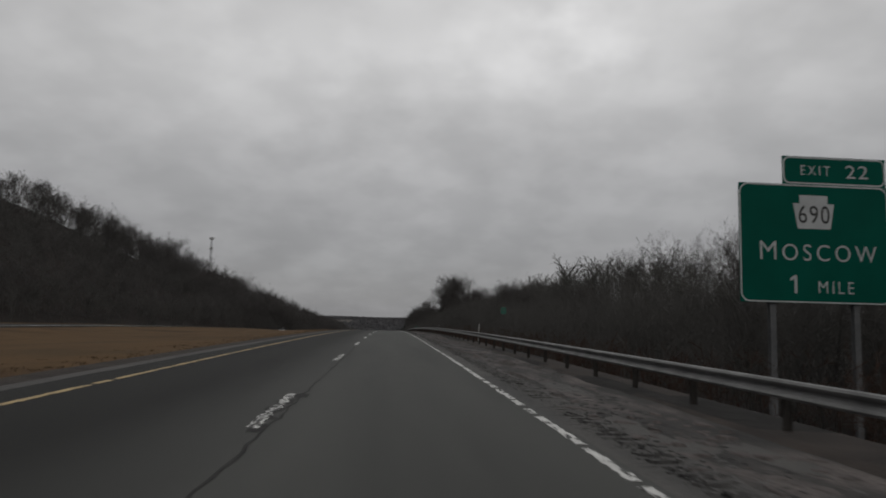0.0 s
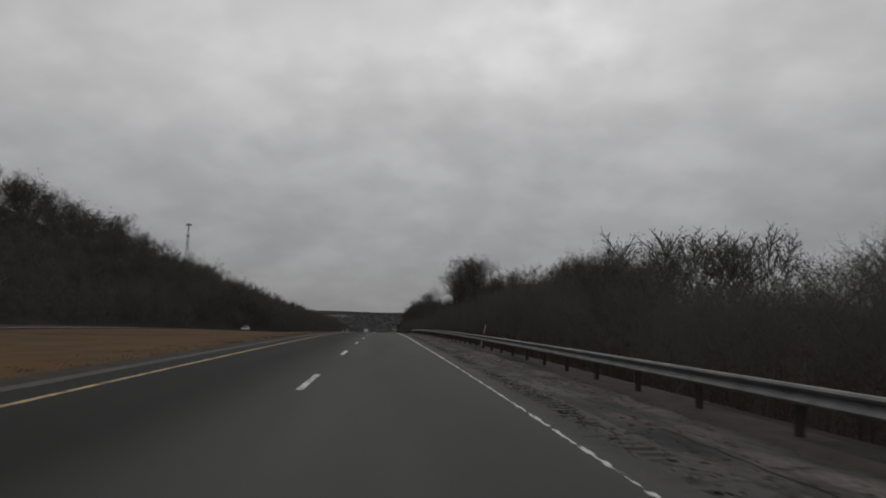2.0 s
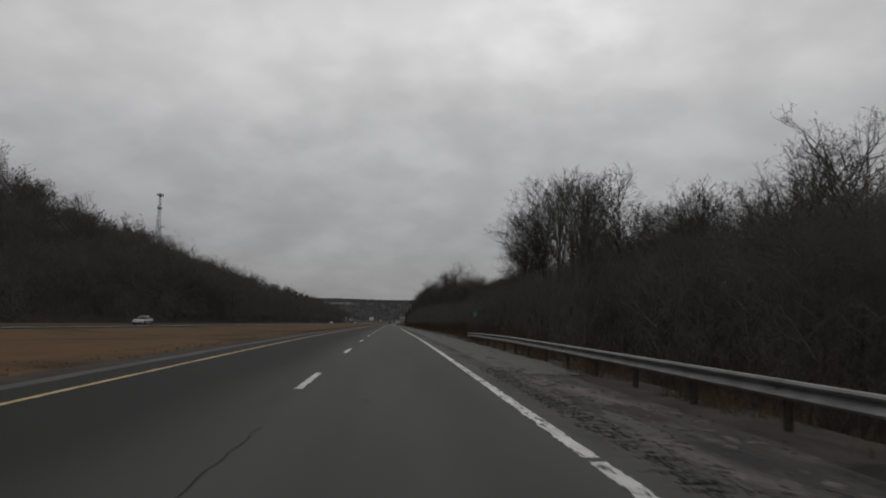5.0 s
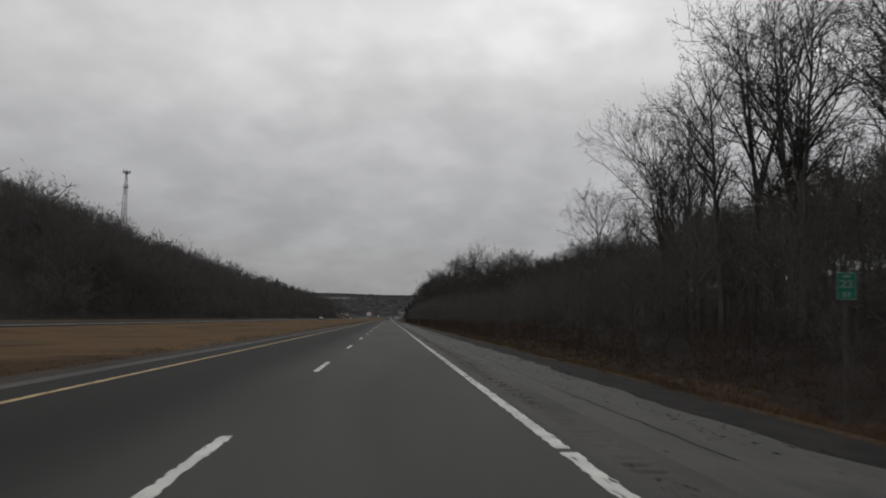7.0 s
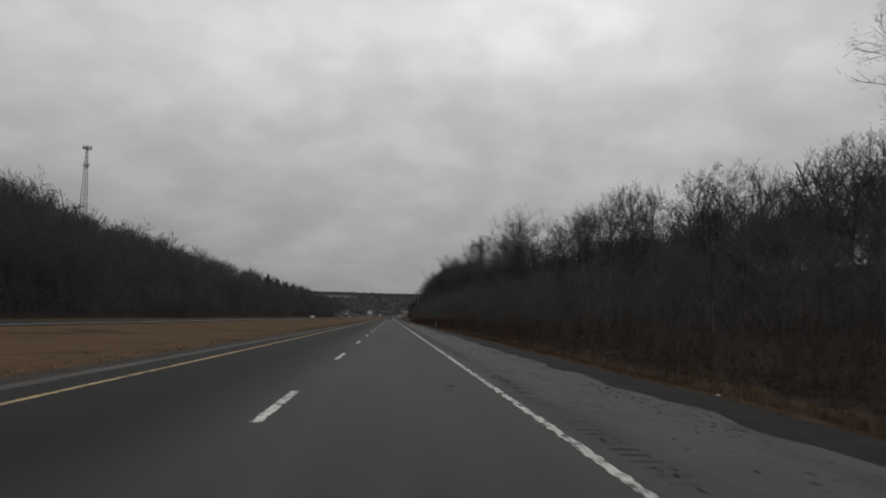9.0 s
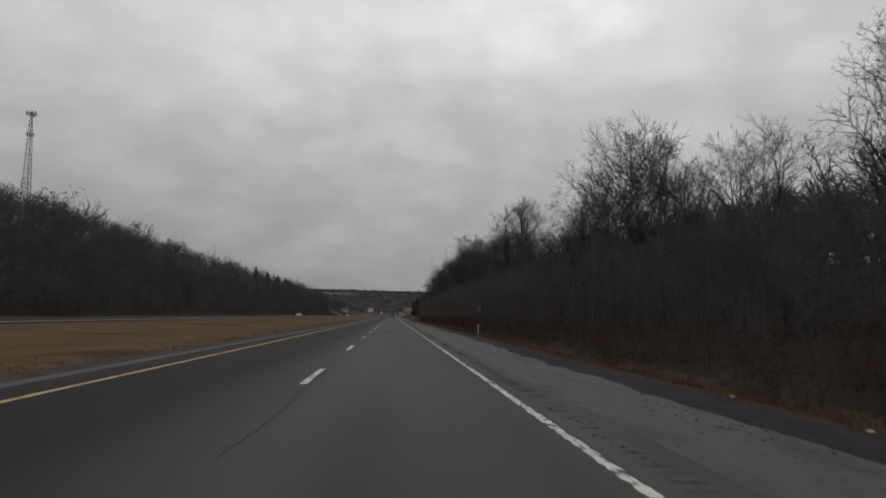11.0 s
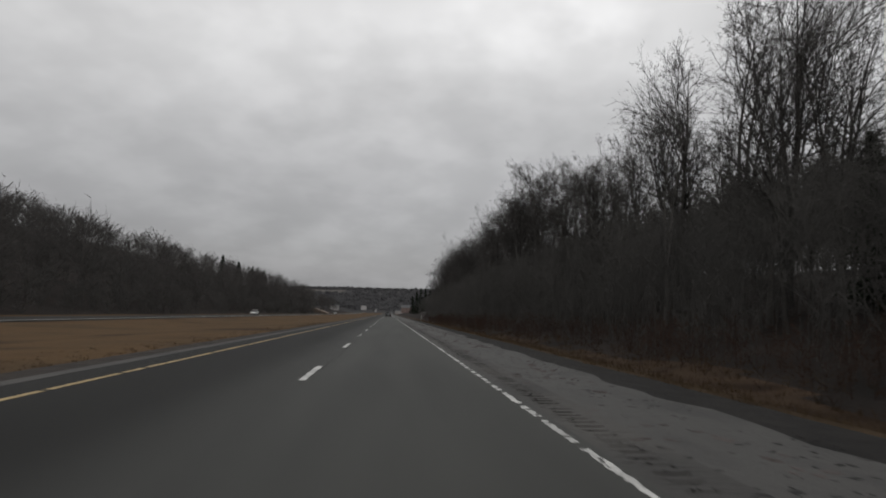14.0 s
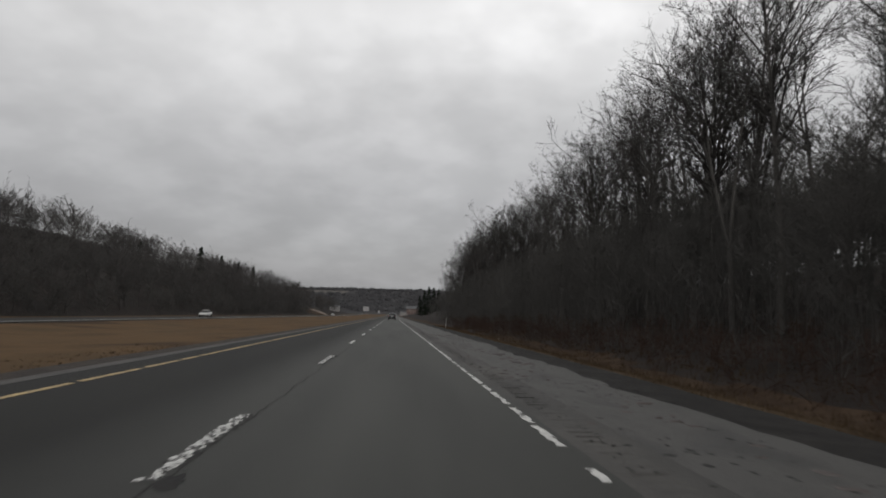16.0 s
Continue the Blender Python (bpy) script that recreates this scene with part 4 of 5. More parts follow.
for i, (x, y, h) in enumerate(((18.5, 533.0, 11.0), (18.0, 530.0, 11.5), (18.6, 525.0, 11.0), (18.2, 514.0, 12.5), (18.8, 512.0, 12.0), (18.4, 504.0, 12.0), (18.9, 501.0, 12.5))):
    m = pose(x, y, ground(x, y), rt.uniform(-2, 2), rt.uniform(-2, 2), 80.0 * i)
    ob = slim[i] if i < 2 else copy_thing(slim[i % 2], m)
    ob.matrix_basis = m @ Matrix.Diagonal((h / 13, h / 13, h / 13, 1))
UNDER = [joined(grow(450 + i, 7.0, 0.03, 17, 2, (4, 2), 0.75, 1 + i % 3, 0.005, 0.032, 0.1, (1, 1, 1), (2, 3), 0.3, 1)) for i in range(4)]

THICKET = [joined(grow(470 + i, 6.0, 0.02, 18, 1, (6,), 0.9, 1 + i % 3, 0.006, 0.06, 0.1, (1, 1), (1, 3), 0.25, 1)) for i in range(4)]


def across(low):
    return 12.0 if low else 11.0


# small trees that close the front of the woods
rows = []
for i in range(900):
    y = rt.uniform(-4, 680)
    low = y < 182
    x = across(low) + 1.5 + 10.5 * rt.random() ** 0.8
    if x < 18 and abs(y - 20.2) < 4.5:
        continue
    rows.append((x, y, ground(x, y), reach(dense_top, x, y, rt.uniform(0.7, 1.05)) / 10.0))
scatter("woods", FRONT, rows, M_BRUSH, "dense leafless small trees at the edge of the woods", "woods", 6)
# deeper trees of the same woods
rows = []
for i in range(560):
    y = rt.uniform(0, 690)
    x = rt.uniform(19.5, 36)
    rows.append((x, y, ground(x, y), reach(dense_top, x, y, rt.uniform(0.75, 1.15)) / 16.0))
for i in range(70):
    y, x = rt.uniform(186, 244), rt.uniform(19.5, 30)
    rows.append((x, y, ground(x, y), reach(dense_top, x, y, rt.uniform(1.0, 1.35)) / 16.0))
scatter("woods", MID, rows, M_BRUSH, "leafless trees standing close in the roadside woods", "woods", 8)
rows = []
for i in range(760):
    y = rt.uniform(-5, 720)
    x = rt.uniform(27, 62)
    rows.append((x, y, ground(x, y), reach(dense_top, x, y, rt.uniform(0.6, 0.95)) / 14.0))
scatter("woods", DEEP, rows, M_BRUSH, "dark leafless trees deep in the roadside woods", "woods", 1)
rows = []
for i in range(1000):
    y = rt.uniform(-5, 680)
    x = rt.uniform(19, 64)
    rows.append((x, y, ground(x, y), rt.uniform(0.6, 1.25) * (1.0 + 0.8 * step(44, 58, x) * step(215, 240, y))))
for i in range(380):
    y, x = rt.uniform(185, 760), rt.uniform(62, 92)
    rows.append((x, y, ground(x, y), rt.uniform(1.8, 2.7)))
scatter("brush", UNDER, rows, M_BRUSH, "thick dark undergrowth on the added rise inside the woods", "brush", 21)
rows = []
for i in range(720):
    y = rt.uniform(-5, 760)
    x = rt.uniform(50, 76)
    rows.append((x, y, ground(x, y), min(1.5, reach(dense_top, x, y, rt.uniform(0.7, 1.0)) / 14.0)))
scatter("woods", DEEP, rows, M_BRUSH, "dense dark trees at the back of the roadside woods", "woods", 22)
# saplings and brush under and before them
rows = []
for i in range(2600):
    y = rt.uniform(-5, 600)
    low = y < 182
    u = rt.random() ** 1.5
    x = across(low) + 16 * u + 1.0 * rough(0, y, 9)
    if 9 < x < 17.5 and abs(y - 20.2) < 3.5:
        continue
    rows.append((x, y, ground(x, y), (0.42 + 0.75 * min(u * 2.2, 1)) * rt.uniform(0.6, 1.3)))
scatter("brush", SAPLING, rows, M_BRUSH, "tangle of dark leafless saplings and brush", "brush", 2)
rows = []
for i in range(3600):
    y = rt.uniform(-3, 560)
    low = y < 175
    x = (7.6 if low else 8.4) + 4.8 * rt.random() ** 0.6 + 0.8 * rough(3.0, y, 6)
    if abs(y - 20.2) < 2.5 and x > 10.5:
        continue
    rows.append((x, y, ground(x, y), rt.uniform(0.16, 0.38)))
BRAMBLE = [joined(grow(500 + i, 5.0, 0.02, 8, 1, (5,), 0.8, 1, 0.005, 0.024, 0.3, (1, 1), (1, 3), 0.2, 1)) for i in range(5)]
scatter("brush", BRAMBLE, rows, M_BRAMBLE, "low reddish-brown bramble along the foot of the woods", "brush", 12)
# the wooded hillside beyond the opposite carriageway
rows = []
for i in range(1350):
    y = rt.uniform(20, 1100) if i % 3 else rt.uniform(20, 450)
    x = OTHER_B - 8 - 140 * rt.random() ** 1.5
    rows.append((x, y, ground(x, y), rt.uniform(0.5, 1.05) * (1 - 0.40 * (1 - step(200, 290, y)) + 0.16 * step(270, 330, y))))
for i in range(260):
    x, y = rt.uniform(-165, -100), rt.uniform(330, 680)
    rows.append((x, y, ground(x, y), rt.uniform(0.6, 1.0)))
scatter("woods", SMALL, rows, M_TWIG, "leafless grey-brown woods covering the hillside", "woods", 3)
rh = random.Random(19)
rows = []
for i in range(340):
    x, y = rh.uniform(-138, -78), rh.uniform(90, 740)
    rows.append((x, y, ground(x, y), rh.uniform(0.28, 0.5)))
scatter("woods", SMALL, rows, M_TWIG, "low leafless growth on the upper slope of the hillside", "woods", 31)
rows = []
for i in range(900):
    y = rt.uniform(20, 900)
    x = OTHER_B - 5.5 - 8 * rt.random()
    rows.append((x, y, ground(x, y), rt.uniform(0.5, 1.1)))
scatter("brush", SAPLING, rows, M_BRUSH, "dark brush along the foot of the wooded hill", "brush", 4)
rows = []
for i in range(2000):
    y = rt.uniform(25, 860)
    x = OTHER_B - 6 - 85 * rt.random() ** 1.3
    rows.append((x, y, ground(x, y), rt.uniform(0.5, 1.15)))
scatter("brush", THICKET, rows, M_BRUSH, "low dark undergrowth on the wooded hillside", "brush", 14)

# woods on the far ridge and in the valley, too distant to tell apart
def clump(seed):
    r = random.Random(seed)
    limbs = Limbs()
    for i in range(8):
        a = r.uniform(0, 2 * math.pi)
        p = Vector((math.cos(a) * r.uniform(0, 3.5), math.sin(a) * r.uniform(0, 3.5), r.uniform(-1, 4)))
        limbs.add(p, p + Vector((r.uniform(-2, 2), r.uniform(-2, 2), r.uniform(3.0, 5.0))), r.uniform(1.4, 2.6), 0.0, 5)
    return limbs.arrays()


FAR = [clump(i) for i in range(5)]
rows = []
for i in range(5200):
    y = rt.uniform(1080, 2900)
    x = rt.uniform(-0.34 * y, 0.24 * y)
    if -90 < x < 34 and y < 1500 or (-270 < x < -100 and 2150 < y < 2400):
        continue
    rows.append((x, y, ground(x, y), rt.uniform(0.7, 1.3)))
scatter("woods", FAR, rows, M_FARWOOD_HAZED, "leafless woods on the distant ridge and valley sides", "woods", 9)

# evergreens
FIRS = [tree_kind("fir_tree", fir(50 + i, 14.0, 5.0 + i, 15, 9), "dark green fir with drooping boughs", "conifer", "firs") for i in range(2)]
n_fir = 0
for x, y, h in [(-100 - 4 * math.sin(i * 2.1), 803 + 14.5 * i, 33.0 + 1.3 * math.sin(i * 1.7) - 0.14 * i - ground(-100, 803 + 14.5 * i) + zr(803 + 14.5 * i)) for i in range(11)] + [(-88, 690, 13), (24.0, 428.0, 9.0), (18.0, 900.0, 14.0), (21.5, 910.0, 18.0), (25.0, 918.0, 19.0), (29.0, 928.0, 17.5), (33.0, 935.0, 16.0), (28.0, 62.0, 9.0)]:
    m = pose(x, y, ground(x, y), 0, 0, 47 * n_fir)
    ob = FIRS[n_fir] if n_fir < 2 else copy_thing(FIRS[n_fir % 2], m)
    ob.matrix_basis = m @ Matrix.Diagonal((h / 14, h / 14, h / 14, 1))
    n_fir += 1
# ---- roadside things ----
def linked(name, me, parent, m=None, label=""):
    """One more part on a shared mesh."""
    ob = new(name, me)
    ob.parent = parent
    if m is not None:
        ob.matrix_basis = m
    return tagged(ob, label) if label else ob


def data(name, bm, mat):
    me = bpy.data.meshes.new(name)
    bm.to_mesh(me)
    bm.free()
    me.materials.append(mat)
    return me


def extruded(profile, y0, y1):
    """A closed profile of (x, z) points drawn out along y."""
    bm = bmesh.new()
    a = [bm.verts.new((x, y0, z)) for x, z in profile]
    b = [bm.verts.new((x, y1, z)) for x, z in profile]
    n = len(profile)
    for i in range(n):
        j = (i + 1) % n
        bm.faces.new((a[i], a[j], b[j], b[i]))
    bm.faces.new(a[::-1])
    bm.faces.new(b)
    bmesh.ops.recalc_face_normals(bm, faces=bm.faces)
    return bm


# W-beam guardrail on steel posts
front = [(-0.030, 0.345), (-0.068, 0.358), (-0.084, 0.395), (-0.068, 0.432), (-0.010, 0.485), (-0.010, 0.515), (-0.068, 0.563), (-0.084, 0.600), (-0.068, 0.637), (-0.030, 0.650)]
front = [(x, 0.65 - (0.65 - z) * 0.82) for x, z in front]
profile = front + [(x + 0.010, z) for x, z in reversed(front)]
SEG = 5.36
beam_me = data("beam", extruded(profile, -0.12, SEG + 0.02), M_ZINC)
post_bm = bmesh.new()
box(post_bm, 0.085, 0.185, -0.005, 0.005, -0.7, 0.60)
box(post_bm, 0.085, 0.093, -0.032, 0.032, -0.7, 0.60)
box(post_bm, 0.177, 0.185, -0.032, 0.032, -0.7, 0.60)
post_me = data("post", post_bm, M_POSTWOOD)
block_me = data("spacer_block", boxed(0.0, 0.085, -0.03, 0.03, 0.43, 0.60, 0.008), M_POSTWOOD)
bolt_bm = bmesh.new()
bmesh.ops.create_cone(bolt_bm, cap_ends=True, segments=8, radius1=0.022, radius2=0.015, depth=0.02, matrix=pose(-0.018, 0, 0.50, 0, -90, 0))
bolt_me = data("bolt", bolt_bm, M_ZINC_DULL)
rail = thing("guardrail", (RAIL_X, RAIL_A, zr(RAIL_A)), "galvanised W-beam guardrail on steel posts beside the shoulder", "guardrail")
inv = rail.matrix_world.inverted()
n_seg = int((RAIL_B - RAIL_A) / SEG)


def rail_base(y):
    """The rail sinks a little towards its end."""
    return zr(y) - 0.32 * max(0.0, (y - 166.0) / 29.6) ** 2


for i in range(n_seg):
    y = RAIL_A + i * SEG
    tilt = math.degrees(math.atan2(rail_base(y + SEG) - rail_base(y), SEG))
    flare = 1.35 * max(0.0, (i - n_seg + 4.0) / 4.0) ** 2
    flare2 = 1.35 * max(0.0, (i + 1 - n_seg + 4.0) / 4.0) ** 2
    turn = -math.degrees(math.atan2(flare2 - flare, SEG))
    linked("beam", beam_me, rail, inv @ pose(RAIL_X + flare + 0.004 * (i % 2), y, rail_base(y), tilt, 0, turn))
    for k in range(2):
        yy = y + k * SEG / 2
        p = linked("post", post_me, rail, inv @ pose(RAIL_X + flare + (flare2 - flare) * k / 2, yy, rail_base(yy), rr.uniform(-1.2, 1.2), rr.uniform(-1, 1.5), 0))
        linked("spacer_block", block_me, p)
        if i > 4:
            linked("bolt", bolt_me, p)
# rounded end shoe
end = bmesh.new()
ring = []
for k in range(9):
    a = math.pi * k / 8
    ring.append([end.verts.new((0.02 + 0.14 - 0.14 * math.cos(a) - 0.08, 0.14 * math.sin(a), z)) for z in (0.355, 0.46, 0.538, 0.61, 0.69)])
for p, q in zip(ring[:-1], ring[1:]):
    for k in range(4):
        end.faces.new((p[k], q[k], q[k + 1], p[k + 1]))
bmesh.ops.solidify(end, geom=end.faces[:], thickness=0.008)
yy = RAIL_A + n_seg * SEG
linked("end_shoe", data("end_shoe", end, M_ZINC), rail, inv @ pose(RAIL_X + 1.35, yy, rail_base(yy), 0, 0, -25), "rounded steel end shoe")


# writing, with the built-in font
def lettering(text, size, mat, parent, x, y, z, bold=0.0, name="lettering", wide=1.0, align="CENTER", spread=1.08):
    """Upright letters, facing -y, centred on x; z is the base line."""
    cu = bpy.data.curves.new("text", "FONT")
    cu.body, cu.size, cu.align_x, cu.offset, cu.extrude = text, size / 0.70, align, bold, 0.003
    cu.space_character = spread
    tmp = bpy.data.objects.new("text", cu)
    scene.collection.objects.link(tmp)
    bpy.context.view_layer.update()
    me = bpy.data.meshes.new_from_object(tmp.evaluated_get(bpy.context.evaluated_depsgraph_get()))
    bpy.data.objects.remove(tmp)
    bpy.data.curves.remove(cu)
    me.materials.clear()
    me.materials.append(mat)
    ob = new(name, me)
    ob.parent = parent
    ob.matrix_basis = pose(x, y, z, 90, 0, 0) @ Matrix.Diagonal((wide, 1, 1, 1))
    return ob


def round_rect(w, h, r, n=6):
    pts = []
    for cx, cz, a0 in ((w / 2 - r, h / 2 - r, 0), (-w / 2 + r, h / 2 - r, 90), (-w / 2 + r, -h / 2 + r, 180), (w / 2 - r, -h / 2 + r, 270)):
        pts += [(cx + r * math.cos(radians(a0 + 90 * i / n)), cz + r * math.sin(radians(a0 + 90 * i / n))) for i in range(n + 1)]
    return pts


def slab(pts, y0, y1):
    return extruded([(x, z) for x, z in pts], y0, y1)


def ring_slab(outer, inner, y0, y1):
    bm = bmesh.new()
    n = len(outer)
    vs = [[bm.verts.new((x, y, z)) for x, z in pts] for pts in (outer, inner) for y in (y0, y1)]
    of, ob_, nf, nb = vs
    for i in range(n):
        j = (i + 1) % n
        bm.faces.new((of[i], of[j], nf[j], nf[i]))
        bm.faces.new((ob_[i], nb[i], nb[j], ob_[j]))
        bm.faces.new((of[i], ob_[i], ob_[j], of[j]))
        bm.faces.new((nf[i], nf[j], nb[j], nb[i]))
    bmesh.ops.recalc_face_normals(bm, faces=bm.faces)
    return bm


# the large exit sign
SX, SY = 13.62, 19.85
SZ = zr(SY)
SW, SH, SB = 5.10, 3.86, 2.10       # width, height, lower edge over the road
sign = thing("exit_sign", (SX, SY, SZ), "large green exit sign with white lettering on two steel posts", "road sign")
for px in (-1.42, 1.42):
    base = ground(SX + px, SY) - SZ - 0.4
    bm = bmesh.new()
    box(bm, px - 0.10, px + 0.10, 0.10, 0.115, base, SB + SH - 0.2)
    box(bm, px - 0.10, px + 0.10, 0.255, 0.27, base, SB + SH - 0.2)
    box(bm, px - 0.006, px + 0.006, 0.115, 0.255, base, SB + SH - 0.2)
    post = part("post", bm, M_STEELGREY, sign, "dull steel I-beam post")
    part("base_plate", boxed(px - 0.17, px + 0.17, 0.03, 0.34, base + 0.55, base + 0.59), M_ZINC_DULL, post)
panel = part("sign_panel", slab(round_rect(SW, SH, 0.02), 0.0, 0.03), M_GREEN, sign)
panel.matrix_basis = pose(0, 0, SB + SH / 2)
part("border", ring_slab(round_rect(SW - 0.02, SH - 0.02, 0.30), round_rect(SW - 0.11, SH - 0.11, 0.26), -0.004, 0.001), M_SIGNWHITE, panel, "white border line")
for dz in (-1.3, -0.4, 0.5, 1.4):
    part("stringer", boxed(-SW / 2 + 0.1, SW / 2 - 0.1, 0.03, 0.10, dz - 0.05, dz + 0.05), M_ZINC_DULL, panel)
TW, TH = 3.55, 0.93
tab = part("exit_tab", slab(round_rect(TW, TH, 0.02), 0.0, 0.03), M_GREEN, sign)
tab.matrix_basis = pose(SW / 2 - TW / 2 - 0.05, 0, SB + SH + TH / 2 + 0.01)
part("border", ring_slab(round_rect(TW - 0.03, TH - 0.03, 0.22), round_rect(TW - 0.13, TH - 0.13, 0.18), -0.004, 0.001), M_SIGNWHITE, tab, "white border line")
for dx in (-1.0, 1.0):
    part("bracket", boxed(dx - 0.04, dx + 0.04, 0.03, 0.09, -TH / 2 - 0.6, TH / 2 - 0.1), M_ZINC_DULL, tab)
lettering("EXIT", 0.33, M_SIGNWHITE, tab, -0.66, -0.003, -0.15, -0.002, wide=0.86, spread=1.35)
lettering("22", 0.44, M_SIGNWHITE, tab, 0.78, -0.003, -0.21, 0.0, wide=1.22, spread=1.14)
# keystone route marker
key = [(-0.70, 0.28), (-0.48, 0.28), (-0.48, 0.55), (0.48, 0.55), (0.48, 0.28), (0.70, 0.28), (0.56, -0.55), (-0.56, -0.55)]
shield = part("route_marker", slab([(x, z) for x, z in key], -0.006, 0.001), M_SIGNWHITE, panel, "white keystone-shaped route marker")
shield.matrix_basis = pose(-0.02, 0, 1.03)
lettering("690", 0.58, M_BLACK, shield, 0.0, -0.009, -0.36, 0.0, "numerals", wide=0.80, spread=1.16)
lettering("M", 0.62, M_SIGNWHITE, panel, -1.60, -0.003, -0.56, -0.004, wide=0.98)
lettering("OSCOW", 0.54, M_SIGNWHITE, panel, 0.47, -0.003, -0.56, -0.004, wide=0.92, spread=1.36)
numeral = [(-0.02, 0.0), (0.07, 0.0), (0.07, 0.58), (-0.01, 0.58), (-0.16, 0.49), (-0.16, 0.39), (-0.02, 0.46)]
part("lettering", slab(numeral, -0.006, 0.001), M_SIGNWHITE, panel).matrix_basis = pose(-0.72, 0, -1.62)
lettering("MILE", 0.40, M_SIGNWHITE, panel, 0.66, -0.003, -1.60, -0.002, wide=0.88, spread=1.32)


def mile_marker(x, y, top, group, sleeve=0.0):
    z = ground(x, y)
    base = zr(y) - z
    ob = thing("mile_marker", (x, y, z), "small green mile marker with white numerals on a steel post", "road sign", group, rr.uniform(-3, 3))
    w, h = 0.40, 0.52
    mid = top + base - h / 2
    bm = bmesh.new()
    box(bm, -0.03, -0.022, 0.01, 0.05, -0.4, mid + h / 2 - 0.05)
    box(bm, 0.022, 0.03, 0.01, 0.05, -0.4, mid + h / 2 - 0.05)
    box(bm, -0.022, 0.022, 0.042, 0.05, -0.4, mid + h / 2 - 0.05)
    part("post", bm, M_ZINC_DULL, ob)
    if sleeve:
        part("post_sleeve", boxed(-0.035, 0.035, 0.0, 0.06, -0.2, sleeve, 0.01), M_PALEPOST, ob, "pale sleeve round the foot of the post")
    face = part("sign_panel", slab(round_rect(w, h, 0.03), 0.0, 0.006), M_GREEN_SMALL, ob)
    face.matrix_basis = pose(0, 0, mid)
    part("border", ring_slab(round_rect(w - 0.01, h - 0.01, 0.03), round_rect(w - 0.035, h - 0.035, 0.025), -0.003, 0.001), M_SIGNDULL, face, "thin white border")
    lettering("22", 0.145, M_SIGNDULL, face, 0.0, -0.002, -0.03, 0.004, "numerals", wide=1.2)
    for k, (bw, bz, bh) in enumerate(((0.14, 0.185, 0.038), (0.042, -0.16, 0.10), (0.042, -0.16, 0.10))):
        dx = (0.0, -0.05, 0.05)[k]
        part("writing_bar", boxed(dx - bw / 2, dx + bw / 2, -0.003, 0.001, bz - bh / 2, bz + bh / 2), M_SIGNDULL, face)
    return ob


for x, y, sleeve in ((8.6, 49.5, 0.0), (8.75, 210.5, 0.0), (8.05, 374.0, 1.15)):
    mile_marker(x, y, 2.42, "mile markers", sleeve)

def delineator(x, y, h, lean, group="delineators"):
    ob = thing("delineator_post", (x, y, ground(x, y)), "slender white reflector post beside the road", "marker post", group)
    s = part("shaft", boxed(-0.03, 0.03, -0.012, 0.012, -0.2, h, 0.005), M_PALEPOST, ob)
    s.matrix_basis = pose(0, 0, 0, 0, lean, 0)
    part("reflector", boxed(-0.027, 0.027, -0.018, -0.011, h - 0.22, h - 0.04), M_SIGNWHITE, s, "white reflector")
    return ob


for x, y, h, lean in ((6.1, 45.0, 1.2, 2), (8.2, 113.0, 2.0, 12), (6.9, 537.0, 1.35, 4)):
    delineator(x, y, h, lean)


# the radio mast on the hill
def mast(x, y, top):
    z = ground(x, y)
    h = top - z
    ob = thing("radio_mast", (x, y, z), "tall grey lattice radio mast with antenna arrays above the woods", "radio mast", turn=20)
    half = lambda s: 2.3 * (1 - s) ** 0.9 + 0.42
    corner = [(math.cos(radians(90 + 120 * k)), math.sin(radians(90 + 120 * k))) for k in range(3)]
    at = lambda k, s: Vector((corner[k][0] * half(s), corner[k][1] * half(s), h * s))

    def pipes(rows):
        limbs = Limbs()
        for a, b, ra, rb, n in rows:
            limbs.add(a, b, ra, rb, n)
        return tri_mesh("pipes", *limbs.arrays(), M_STEELGREY)

    for k in range(3):
        linked("leg", pipes([(at(k, i / 12), at(k, (i + 1) / 12), 0.20 - 0.008 * i, 0.19 - 0.008 * i, 6) for i in range(12)]), ob)
    rows = []
    for i in range(24):
        for k in range(3):
            a, b = i / 24, (i + 1) / 24
            rows.append((at(k, a), at((k + 1) % 3, b), 0.06, 0.06, 3))
            rows.append((at(k, b), at((k + 1) % 3, b), 0.06, 0.06, 3))
    linked("bracing", pipes(rows), ob)
    ant_me = data("antenna", boxed(-0.17, 0.17, -0.09, 0.09, -1.1, 1.1, 0.03), M_PALEPOST)
    for z0, rad, count in ((h - 1.3, 2.6, 12), (h - 10.5, 2.1, 6)):
        rows = []
        for k in range(3):
            a, b = Vector((corner[k][0] * rad, corner[k][1] * rad, z0)), Vector((corner[(k + 1) % 3][0] * rad, corner[(k + 1) % 3][1] * rad, z0))
            rows += [(a, b, 0.08, 0.08, 4), (Vector((0, 0, z0)), a, 0.07, 0.07, 4)]
        plat = linked("antenna_platform", pipes(rows), ob)
        for c in range(count):
            k, s = c * 3 // count, ((c % (count // 3)) + 0.5) / (count // 3)
            a, b = Vector((*corner[k], 0)) * rad, Vector((*corner[(k + 1) % 3], 0)) * rad
            p = a.lerp(b, s)
            linked("antenna", ant_me, plat, pose(p.x, p.y, z0 + 0.2, 0, 0, math.degrees(math.atan2(p.y, p.x)) + 90))
    linked("lightning_rod", pipes([(Vector((0, 0, h - 1)), Vector((0, 0, h + 1.4)), 0.05, 0.0, 4)]), ob)
    return ob


mast(-163.0, 615.0, 66.5)


